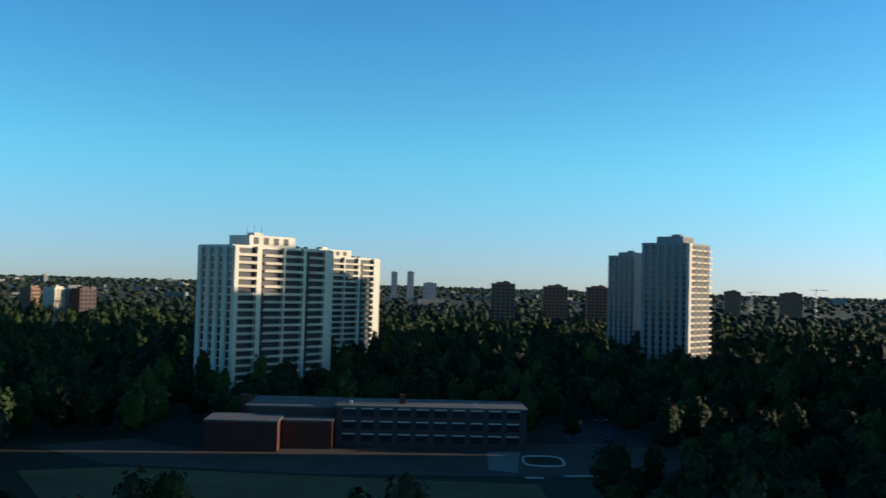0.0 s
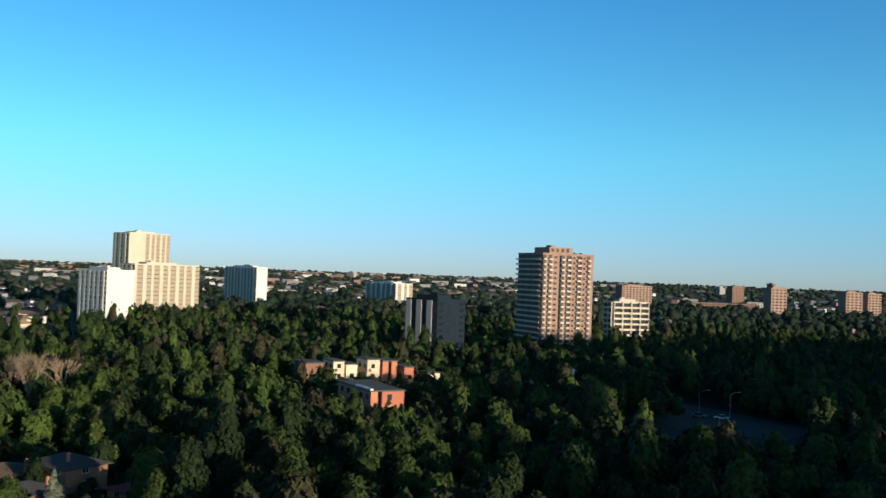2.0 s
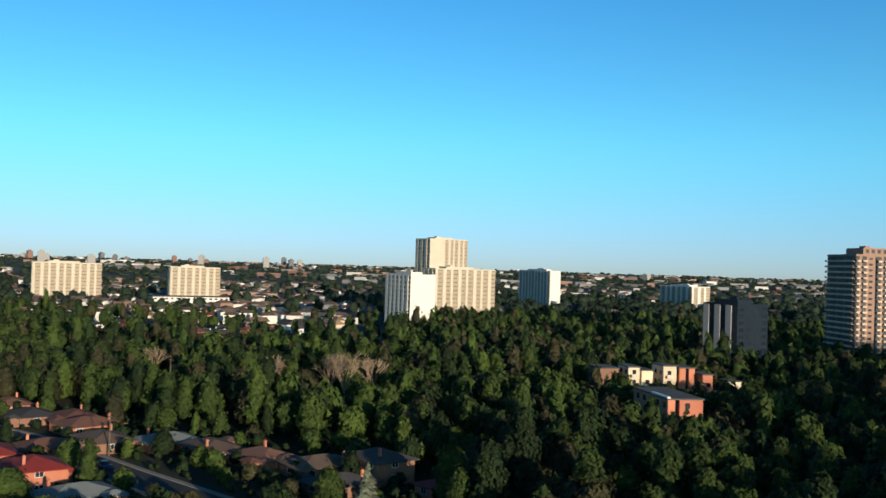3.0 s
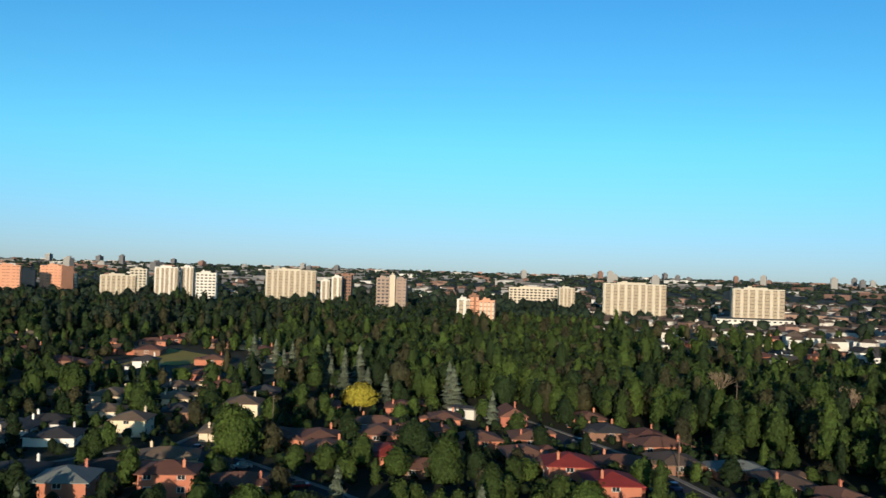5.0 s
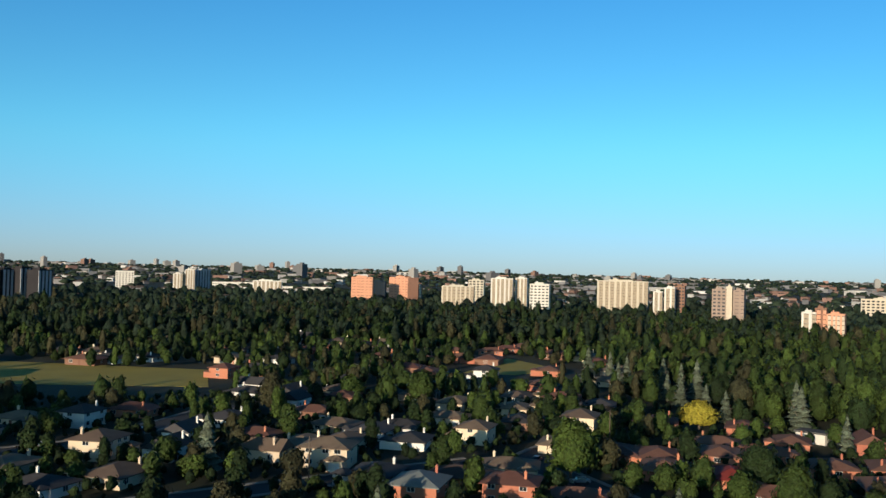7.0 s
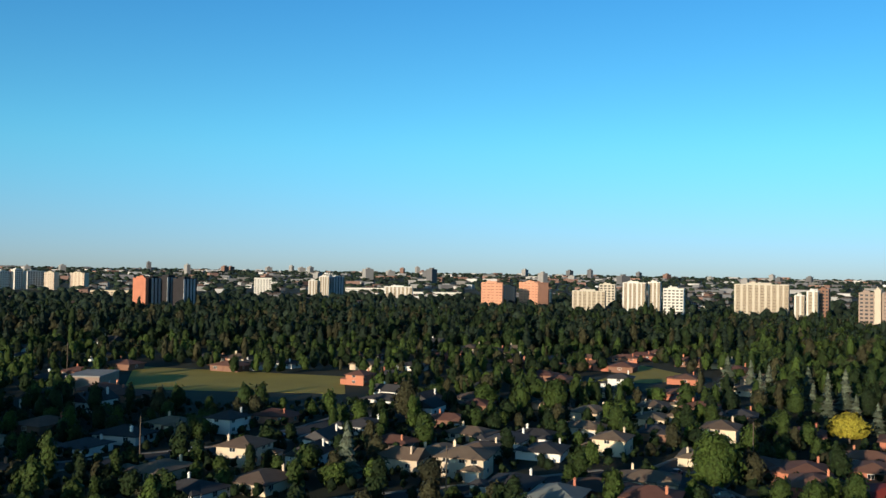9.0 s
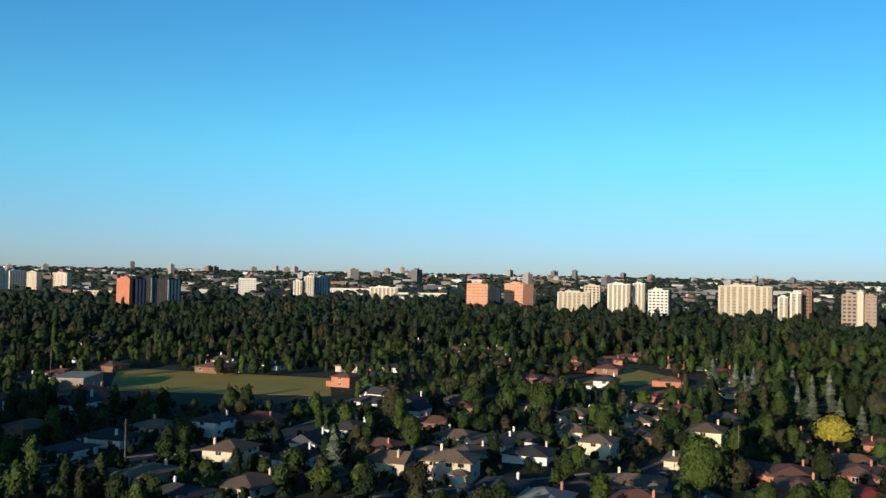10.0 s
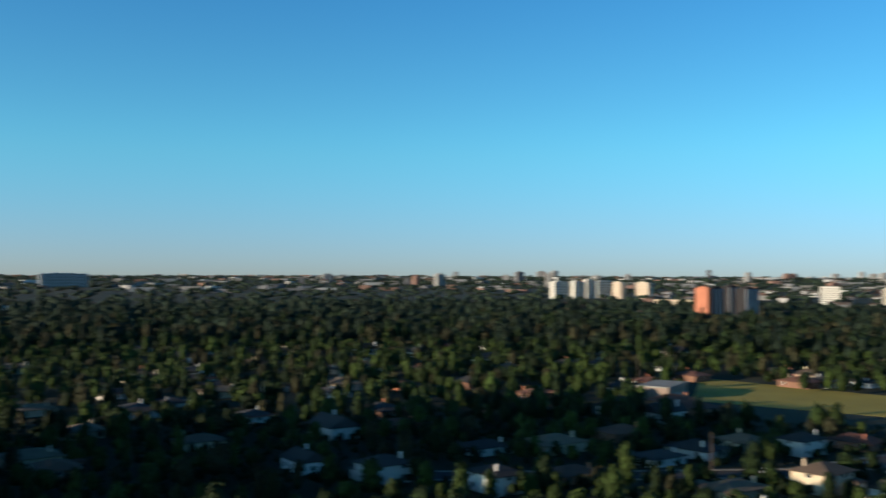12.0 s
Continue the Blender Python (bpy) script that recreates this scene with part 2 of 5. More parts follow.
def sheet(name, pts, z, material, label, category, kind="structure"):
    """A flat paved or mown area with a shallow edge."""
    bm = bmesh.new()
    top = [bm.verts.new((x, y, z)) for x, y in pts]
    low = [bm.verts.new((x, y, -0.2)) for x, y in pts]
    bm.faces.new(top)
    for i in range(len(pts)):
        j = (i + 1) % len(pts)
        bm.faces.new((top[j], top[i], low[i], low[j]))
    bmesh.ops.recalc_face_normals(bm, faces=bm.faces)
    return tagged(part(name, bm, material), label, category, kind=kind)


def keep_line(x0, y0, x1, y1, r):
    k = max(1, int(math.hypot(x1 - x0, y1 - y0) / (r * 0.8)))
    for i in range(k + 1):
        KEEP_OUT.append((x0 + (x1 - x0) * i / k, y0 + (y1 - y0) * i / k, r))


def open_front(x, y, depth, r):
    """No tall trees on the open lawn and street side of a house or field."""
    d = math.hypot(x, y)
    for k in range(1, int(depth / r) + 1):
        KEEP_OUT.append((x * (1 - k * r / d), y * (1 - k * r / d), r))


# ---- apartment towers ----
def tower(az, dist, normal, len_r, len_l, top, floors, wall, panel, style_r="balcony", style_l="ribs", bays=5, single=False,
          roof=3.6, label="", base=None, name="apartment_tower", side=None, plan=None, plan_l=None, rib=None, blank=0.0):
    """A slab tower. Its near corner stands at az, dist; local x runs along the face that looks towards yaw `normal`, local y along the face to its left."""
    x, y = polar(az, dist)
    z0 = float(ground_z(dist)) if base is None else base
    e = new(name)
    e.matrix_world = pose(x, y, z0, 0, 0, normal - 180)
    tagged(e, label, "apartment building")
    h = top - z0
    part("wall", boxes((0, len_r, 0, len_l, -0.5, h)), wall, e)
    part("parapet", boxes((-0.15, len_r + 0.15, -0.15, 0.25, h + 0.003, h + 0.9), (-0.15, len_r + 0.15, len_l - 0.25, len_l + 0.15, h + 0.003, h + 0.9),
                       (-0.15, 0.25, 0.253, len_l - 0.253, h + 0.003, h + 0.9), (len_r - 0.25, len_r + 0.15, 0.253, len_l - 0.253, h + 0.003, h + 0.9)), wall, e)
    part("roof", boxes((0.3, len_r - 0.3, 0.3, len_l - 0.3, h + 0.005, h + 0.12)), M_GRAVEL, e)
    if roof:
        part("roof_plant_room", boxes((len_r * 0.22, len_r * 0.68, len_l * 0.2, len_l * 0.8, h + 0.13, h + roof),
                                      ), wall, e)
        if roof >= 4.0:
            for i in range(4):
                a = len_r * (0.26 + 0.1 * i)
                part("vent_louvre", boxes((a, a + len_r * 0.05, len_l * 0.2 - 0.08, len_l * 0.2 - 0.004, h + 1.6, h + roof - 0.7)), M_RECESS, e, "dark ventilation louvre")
                part("roof_vent", boxes((len_r * 0.72 + i * 1.9, len_r * 0.72 + i * 1.9 + 0.9, len_l * 0.35, len_l * 0.35 + 0.9, h + 0.13, h + 1.5 + 0.4 * (i % 2))), M_RECESS, e)
        part("lift_house", boxes((len_r * 0.3, len_r * 0.38, len_l * 0.3, len_l * 0.5, h + roof + 0.01, h + roof + 1.0)), wall, e)
    step = h / floors
    for face, length, style in (("r", len_r, style_r), ("l", len_l, style_l)):
        if style == "plain":
            continue
        n = bays if face == "r" else max(2, round(bays * len_l / len_r))
        bw = length / n
        turn = 0.0 if face == "r" else -90.0

        def spot(u, z):
            return (u, 0, z) if face == "r" else (0, length - u, z)
        layout = plan if face == "r" else plan_l
        if style == "balcony" and layout:
            u, shared = 0.0, {}
            for width, kind in layout:
                at = (lambda z: (u, 0, z)) if face == "r" else (lambda z: (0, length - u, z))
                if kind in ("pier", "gap"):
                    # a gap is only a thin dark strip on the wall, painted as shade
                    p = part("pier", boxes((0, width, -1.4, -0.003, -0.3, h + 0.6)), side or wall, e) if kind == "pier" else \
                        part("recess", boxes((0.02, width - 0.02, -0.05, -0.004, 0, h - 0.3)), M_SLATE_SHADE, e, "flat dark strip painted as shade between bays")
                    p.matrix_basis = pose(*at(0), 0, 0, turn)
                elif kind != "wall":
                    for k in range(floors):
                        if (width, kind) not in shared:
                            if kind == "win":
                                made = [part("window", boxes((width * 0.3, width * 0.7, -0.06, -0.004, 1.0, step - 0.6)), M_GLASS, e)]
                            else:
                                # the panel behind each balcony is painted dark as recess shade
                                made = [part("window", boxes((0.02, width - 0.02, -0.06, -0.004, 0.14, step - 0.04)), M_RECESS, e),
                                        part("balcony", boxes((0.02, width - 0.02, -1.38, -1.28, -0.05, 0.85), (0.02, width - 0.02, -1.277, -0.064, -0.05, 0.12)), panel, e)]
                            shared[(width, kind)] = made
                            for o in made:
                                o.matrix_basis = pose(*at(0), 0, 0, turn)
                        else:
                            for o in shared[(width, kind)]:
                                again(o, at(k * step), e, turn)
                u += width
            continue
        if style == "balcony":
            g0 = b0 = None
            for i in range(n):
                u = i * bw
                pier = part("pier", boxes((-0.35 if i else 0.0, 0.35, -1.25, -0.003, -0.3, h + 0.5)), side or wall, e)
                pier.matrix_basis = pose(*spot(u, 0), 0, 0, turn)
                if single:
                    for k in range(floors):
                        z = k * step
                        if g0 is None:
                            g0 = part("window", boxes((0.36, bw - 0.36, -0.06, -0.004, 0.2, step - 0.12)), M_GLASS, e)
                            b0 = part("balcony", boxes((0.38, bw - 0.38, -1.35, -1.25, -0.1, 0.98), (0.38, bw - 0.38, -1.247, -0.064, -0.02, 0.14)), panel, e)
                            g0.matrix_basis = pose(*spot(u, z), 0, 0, turn)
                            b0.matrix_basis = pose(*spot(u, z), 0, 0, turn)
                        else:
                            again(g0, spot(u, z), e, turn)
                            again(b0, spot(u, z), e, turn)
                else:
                    gl = part("glazing", boxes(*[(0.6, bw - 0.6, -0.06, -0.004, k * step + 0.9, (k + 1) * step - 0.4) for k in range(floors)]), M_GLASS, e)
                    tagged(gl, kind="stuff")
                    ba = part("balcony_front", boxes(*[(0.38, bw - 0.38, -1.3, -1.15, k * step, k * step + 1.1) for k in range(floors)],
                                                     *[(0.38, bw - 0.38, -1.147, -0.064, k * step - 0.02, k * step + 0.15) for k in range(floors)]), panel, e)
                    tagged(ba, kind="stuff")
                    gl.matrix_basis = pose(*spot(u, 0), 0, 0, turn)
                    ba.matrix_basis = pose(*spot(u, 0), 0, 0, turn)
            pier = part("pier", boxes((-0.35, 0.0, -1.25, -0.003, -0.3, h + 0.5)), side or wall, e)
            pier.matrix_basis = pose(*spot(length, 0), 0, 0, turn)
        elif style == "stack":          # plain wall strips between full-height stacks of balconies
            u0 = length * blank if face == "r" else 0.0
            if u0:
                p = part("pier", boxes((0, u0, -0.9, -0.003, -0.3, h + 0.5)), wall, e, "plain blank wall strip")
                p.matrix_basis = pose(*spot(0, 0), 0, 0, turn)
            bw = (length - u0) / n
            for i in range(n):
                u = u0 + i * bw
                w1 = bw * (0.42 if i % 2 else 0.3)
                p = part("pier", boxes((0.0, w1, -0.75, -0.003, -0.3, h + 0.35 * (i % 2))), side or wall, e)
                p.matrix_basis = pose(*spot(u, 0), 0, 0, turn)
                # strips behind the balcony fronts, coloured dark to stand for recess shade
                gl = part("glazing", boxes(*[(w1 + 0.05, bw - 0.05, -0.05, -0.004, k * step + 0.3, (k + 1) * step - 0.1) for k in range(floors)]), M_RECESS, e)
                ba = part("balcony_front", boxes(*[(w1 + 0.02, bw - 0.02, -0.6, -0.5, k * step, k * step + step * 0.84) for k in range(floors)],
                                                 *[(w1 + 0.02, bw - 0.02, -0.497, -0.054, k * step + 0.02, k * step + 0.2) for k in range(floors)]), panel, e)
                for o in (gl, ba):
                    tagged(o, kind="stuff")
                    o.matrix_basis = pose(*spot(u, 0), 0, 0, turn)
        elif style == "ribs":
            for i in range(n):
                u = i * bw
                fin = part("pier", boxes((0.05, bw * 0.5, -0.5, -0.003, -0.3, h + 0.3)), rib or wall, e)
                fin.matrix_basis = pose(*spot(u, 0), 0, 0, turn)
                gl = part("glazing", boxes(*[(bw * 0.56, bw * 0.94, -0.05, -0.004, k * step + 0.35, (k + 1) * step - 0.15) for k in range(floors)]), M_GLASS, e)
                tagged(gl, kind="stuff")
                gl.matrix_basis = pose(*spot(u, 0), 0, 0, turn)
        elif style == "windows":
            for i in range(n):
                gl = part("glazing", boxes(*[(bw * 0.2, bw * 0.8, -0.05, -0.004, k * step + 0.9, (k + 1) * step - 0.5) for k in range(floors)]), M_GLASS, e)
                tagged(gl, kind="stuff")
                gl.matrix_basis = pose(*spot(i * bw, 0), 0, 0, turn)
    k = max(1, round(len_r / len_l))
    for i in range(k):
        q = pose(x, y, 0, 0, 0, normal - 180) @ Vector((len_r * (i + 0.5) / k, len_l / 2, 0))
        KEEP_OUT.append((q.x, q.y, max(len_r / k, len_l) * 0.62 + 3))
    return e


A_PLAN = ((1.6, "pier"), (7.6, "bay"), (2.0, "pier"), (1.4, "gap"), (8.2, "bay"), (0.7, "pier"), (8.2, "bay"), (1.4, "pier"), (1.4, "gap"), (7.4, "bay"), (4.1, "pier"))
A_LABEL = "tall pale concrete apartment slab with rows of cream balconies"
tower(13.0, 320, 231, 44, 18, 49.4, 19, M_CONCRETE, M_PARAPET, bays=9, single=True, roof=4.6, label=A_LABEL, plan=A_PLAN)
tower(8.65, 419, 231, 44, 18, 49.4, 19, M_CONCRETE, M_PARAPET, bays=9, single=True, roof=4.0, label=A_LABEL, plan=A_PLAN)
# wall colour carries the shade of the left face; sunlit piers stay white concrete
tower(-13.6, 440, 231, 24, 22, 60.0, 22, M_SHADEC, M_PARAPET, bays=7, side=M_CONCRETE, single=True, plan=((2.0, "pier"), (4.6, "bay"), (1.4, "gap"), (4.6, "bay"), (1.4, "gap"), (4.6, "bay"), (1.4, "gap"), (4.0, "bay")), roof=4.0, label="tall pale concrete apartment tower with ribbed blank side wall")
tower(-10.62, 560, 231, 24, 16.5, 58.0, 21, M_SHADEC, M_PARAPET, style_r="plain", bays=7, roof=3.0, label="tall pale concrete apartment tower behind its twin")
tower(46.51, 469, 255, 28.5, 26, 51.4, 20, M_PINK, M_PINKP, style_l="balcony", single=True, roof=4.0, label="pink brick apartment tower with narrow balconies on every floor",
      plan=((1.7, "bay"), (1.3, "wall"), (2.0, "bay"), (4.2, "win"), (0.8, "gap"), (2.0, "bay"), (1.2, "wall"), (2.0, "bay"), (0.8, "gap"), (3.0, "win"), (2.0, "bay"), (0.8, "gap"), (3.0, "win"), (1.7, "bay"), (2.0, "wall")),
      plan_l=((1.9, "bay"), (0.6, "wall"), (6.8, "bay"), (0.5, "wall"), (6.4, "bay"), (0.5, "wall"), (6.8, "bay"), (0.6, "wall"), (1.9, "bay")))
# the shadow over this block is put into its wall and rib colours
tower(52.69, 407, 285, 20, 17, 28.5, 10, M_SLATE_SHADE, M_SLATE_SHADE, style_r="windows", style_l="ribs", bays=4, rib=M_SHADEC, roof=2.5, label="ribbed apartment block with its shade painted as dark blue-grey")
# unseen slabs added towards the sun, so that long shadows fall on the school grounds, the first towers and the gardens
for az, dist, wide, high in ((-52.50, 216.8, 60, 48), (-41.56, 259.3, 47, 61), (-34.86, 365.6, 73, 69), (-35.26, 320.8, 36, 69), (-32.11, 443.9, 52, 60), (-40.26, 487.5, 56, 100), (-36.22, 533.0, 18, 94), (-32.42, 587.6, 54, 94), (-29.71, 635.6, 40, 94), (201.1, 305.5, 105, 41)):
    tower(az, dist, 272, wide, 20, high, int(high / 2.8), M_CONCRETE, M_PARAPET, style_r="windows", style_l="windows", bays=6,
          label="unseen concrete slab added to shade the neighbourhood")

# the white complex and the mid-distance towers: az, dist, normal, len_r, len_l, top, floors, wall, panel, style_r, style_l, bays, label
WHITE_L, CREAM_L = "white apartment tower above the tree tops", "cream apartment block above the tree tops"
MID = [
    (70.61, 789, 280, 36.5, 23, 62.6, 21, M_CREAM, M_STACK, "stack", "ribs", 5, "tall cream apartment tower rising over lower wings"),
    (71.70, 589, 280, 17.5, 33, 34.5, 12, M_WHITE, M_WHITE, "plain", "ribs", 3, "apartment block with a blank white end wall"),
    (70.24, 689, 280, 51.5, 18, 38.5, 13, M_CREAM, M_STACK, "stack", "ribs", 8, "long cream apartment block beside a taller tower"),
    (63.37, 949, 275, 12, 60, 38.8, 13, M_WHITE, M_STACK, "plain", "stack", 2, "white apartment tower with dark window bays"),
    (55.20, 1029, 275, 24, 51, 27.0, 9, M_WHITE, M_STACK, "stack", "stack", 3, "white apartment block with dark ribs"),
    (42.3, 545, 250, 22, 10, 27.5, 9, M_CREAM, M_PARAPET, "balcony", "balcony", 4, "cream apartment block with balconies"),
    (41.8, 1400, 250, 48, 20, 32.0, 9, M_PINK, M_PINKP, "windows", "ribs", 9, "long pink brick block far off"),
    (85.6, 850, 272, 42, 16, 32.5, 11, M_CREAM, M_STACK, "stack", "ribs", 7, "cream apartment slab over a low white podium"),
    (92.9, 890, 275, 56, 18, 33.0, 11, M_CREAM, M_STACK, "stack", "ribs", 9, CREAM_L),
    (98.43, 1029, 280, 52, 16, 24.0, 8, M_PARAPET, M_PARAPET, "windows", "plain", 12, "long low cream apartment slab"),
    (95.50, 929, 280, 15, 14, 26.8, 9, M_CREAM, M_STACK, "stack", "plain", 4, CREAM_L),
    (101.6, 654, 276, 8.7, 10, 21.4, 7, M_WHITE, M_STACK, "stack", "plain", 2, "pale end wing of a stepped brick apartment block"),
    (100.9, 657, 275, 6.8, 12, 24.2, 8, M_BROWN, M_ORANGE_T, "stack", "plain", 2, "tall brick middle of a stepped apartment block"),
    (100.3, 655, 274, 10.7, 10, 20.8, 7, M_ORANGE_T, M_PARAPET, "stack", "plain", 4, "stepped brick apartment wing with cream balcony fronts"),
    (106.38, 760, 280, 10.1, 12, 33.0, 12, M_TAUPE, M_TAUPE, "windows", "ribs", 3, "brown brick apartment tower"),
    (105.6, 759, 280, 4.1, 12, 35.2, 12, M_PARAPET, M_PARAPET, "plain", "ribs", 3, "pale stair tower between brown brick wings"),
    (105.22, 760, 279, 7.9, 12, 32.6, 12, M_TAUPE, M_TAUPE, "stack", "ribs", 2, "brown brick apartment wing with stacked balconies"),
    (109.64, 889, 284, 8, 10, 27.5, 10, M_WHITE, M_STACK, "stack", "ribs", 2, "lower white wing of an apartment tower"),
    (109.0, 893, 283, 9, 10, 31.2, 11, M_WHITE, M_STACK, "stack", "ribs", 2, WHITE_L),
    (108.42, 914, 282, 9, 14, 32.9, 11, M_BROWN, M_BROWN, "windows", "plain", 3, "brown brick apartment tower behind a white one"),
    (112.85, 945, 287, 48.2, 16, 35.6, 13, M_CREAM, M_STACK, "stack", "ribs", 9, CREAM_L),
    (116.86, 805, 291, 16.1, 14, 32.3, 13, M_WHITE, M_WHITE, "windows", "plain", 5, WHITE_L),
    (119.10, 1000, 293, 22.4, 18, 34.6, 13, M_WHITE, M_STACK, "stack", "ribs", 5, WHITE_L),
    (117.65, 1012, 292, 12.2, 16, 35.4, 13, M_WHITE, M_STACK, "stack", "ribs", 3, WHITE_L),
    (120.41, 1130, 294, 17.8, 14, 30.9, 10, M_CREAM, M_CREAM, "windows", "ribs", 4, CREAM_L),
    (122.03, 990, 296, 32.9, 14, 25.5, 8, M_CREAM, M_STACK, "stack", "ribs", 7, "low cream apartment block"),
    (123.76, 1100, 298, 10.1, 12, 26.0, 8, M_BROWN, M_PARAPET, "stack", "plain", 3, "small brown apartment block with pale balconies"),
    (126.2, 1090, 300, 15.9, 12, 27.0, 8, M_SLATE_SHADE, M_GREY, "windows", "plain", 4, "dark apartment block between orange brick towers"),
    (125.13, 1040, 262, 27, 16, 32.5, 11, M_ORANGE_T, M_ORANGE_T, "stack", "windows", 5, "orange brick apartment tower"),
    (127.41, 980, 301, 21.5, 12, 32.3, 11, M_ORANGE_T, M_ORANGE_T, "stack", "windows", 5, "orange brick apartment tower"),
    (133.10, 1261, 307, 36.4, 14, 21.6, 7, M_WHITE, M_STACK, "stack", "plain", 7, "low white apartment block"),
    (137.58, 1271, 312, 11.4, 14, 28.0, 9, M_WHITE, M_STACK, "stack", "ribs", 3, WHITE_L),
    (136.95, 1275, 311, 12.7, 14, 33.5, 10, M_WHITE, M_STACK, "stack", "ribs", 4, WHITE_L),
    (136.1, 1290, 10, 24, 8, 33.0, 11, M_GREY, M_GREY, "ribs", "ribs", 4, "grey apartment tower in shade"),
    # end wall in sunlit orange brick; the fronts are coloured almost black as shade
    (146.87, 918, 15, 4, 15, 32.7, 12, M_ORANGE, M_BRICK_SHADE, "plain", "plain", 3, "orange brick end wall beside a front darkened for shade"),
    (146.55, 923, 15, 19, 14, 32.7, 12, M_BRICK_SHADE, M_BRICK_SHADE, "ribs", "plain", 4, "shade-darkened brick apartment tower with ribbed front"),
    (145.70, 927, 15, 20, 12, 33.9, 12, M_BRICK_SHADE, M_BRICK_SHADE, "ribs", "plain", 4, "shade-darkened brick apartment tower with ribbed front"),
    (144.79, 917, 15, 18.5, 12, 32.6, 12, M_BRICK_SHADE, M_BRICK_SHADE, "ribs", "plain", 4, "shade-darkened brick apartment tower with ribbed front"),
    (155.46, 1643, 8, 28, 13.5, 31.3, 10, M_WHITE, M_GREY, "windows", "plain", 6, "white end wall of a grey apartment slab far off"),
    (154.30, 1653, 8, 17, 15, 31.6, 10, M_WHITE, M_GREY, "windows", "plain", 4, "white end wall of a grey apartment slab far off"),
    (153.56, 1663, 8, 13.5, 10.5, 34.5, 10, M_WHITE, M_GREY, "windows", "plain", 4, "white end wall of a grey apartment slab far off"),
    (152.92, 1673, 8, 28.5, 12, 32.0, 10, M_WHITE, M_GREY, "windows", "plain", 6, "white end wall of a grey apartment slab far off"),
    (152.07, 1663, 300, 17, 14, 30.6, 10, M_PARAPET, M_PINKP, "stack", "plain", 4, "pinkish cream apartment block far off"),
    (150.77, 1673, 300, 25.5, 14, 30.0, 10, M_PARAPET, M_PINKP, "stack", "plain", 4, "pinkish cream apartment block far off"),
    (184.7, 2500, 10, 110, 20, 41.0, 9, M_GREY, M_GREY, "windows", "plain", 14, "long grey office block on the horizon"),
    (3.65, 1900, 190, 11, 12, 61.0, 18, M_GREY, M_GREY, "windows", "plain", 4, "slim grey tower far off"),
    (2.7, 1930, 190, 12, 12, 63.0, 18, M_GREY, M_GREY, "windows", "plain", 4, "slim grey tower far off"),
    (1.7, 1700, 190, 22, 14, 41.0, 10, M_GREY, M_GREY, "windows", "plain", 4, "grey block far off"),
    (-3.7, 850, 268, 16, 21, 41.0, 13, M_BROWN, M_BROWN, "plain", "windows", 4, "dark brown apartment block in shade"),
    (-6.8, 890, 268, 16, 22, 39.5, 13, M_BROWN, M_BROWN, "plain", "windows", 4, "dark brown apartment block in shade"),
    (-9.3, 930, 268, 16, 22, 40.0, 13, M_BROWN, M_BROWN, "plain", "windows", 4, "dark brown apartment block in shade"),
    (-16.6, 1300, 258, 16, 20, 40.0, 11, M_BROWN, M_BROWN, "windows", "plain", 6, "dark apartment block far off"),
    (-19.9, 1480, 258, 16, 30, 40.0, 10, M_BROWN, M_BROWN, "windows", "plain", 8, "dark apartment block far off"),
    (21.25, 760, 250, 17.5, 8, 27.9, 9, M_DARK, M_DARK, "windows", "plain", 4, "dark brown apartment tower far off"),
    (22.59, 760, 250, 17.5, 10, 27.8, 9, M_CREAM, M_STACK, "stack", "plain", 4, "pinkish cream apartment tower far off"),
    (23.75, 800, 250, 9, 12, 27.0, 9, M_BROWN, M_BROWN, "windows", "plain", 3, "brown apartment tower far off"),
    (33.5, 1100, 250, 20, 14, 37.0, 11, M_PINK, M_PINK, "windows", "plain", 4, "pink brick apartment tower far off"),
    (29.6, 1250, 250, 24, 14, 35.0, 10, M_PINK, M_PINK, "windows", "plain", 4, "pink brick apartment block far off"),
    (28.5, 1280, 250, 20, 14, 34.0, 10, M_PINK, M_PINK, "windows", "plain", 4, "pink brick apartment block far off"),
    (26.9, 1300, 250, 14, 14, 33.0, 10, M_CREAM, M_CREAM, "windows", "plain", 4, CREAM_L),
    (35.6, 1500, 250, 20, 14, 36.0, 9, M_BROWN, M_BROWN, "windows", "plain", 4, "brown apartment block far off"),
]
for az, dist, normal, lr, ll, top, floors, wall, panel, sr, sl, bays, label in MID:
    tower(az, dist, normal, lr, ll, top, floors, wall, panel, sr, sl, bays, roof=2.2, label=label, name="apartment_block", single=dist < 600, rib=M_GREY if "ribbed front" in label else None,
          blank=0.36 if "rising over" in label else 0.0)


# ---- trees ----
rng = np.random.default_rng(7)


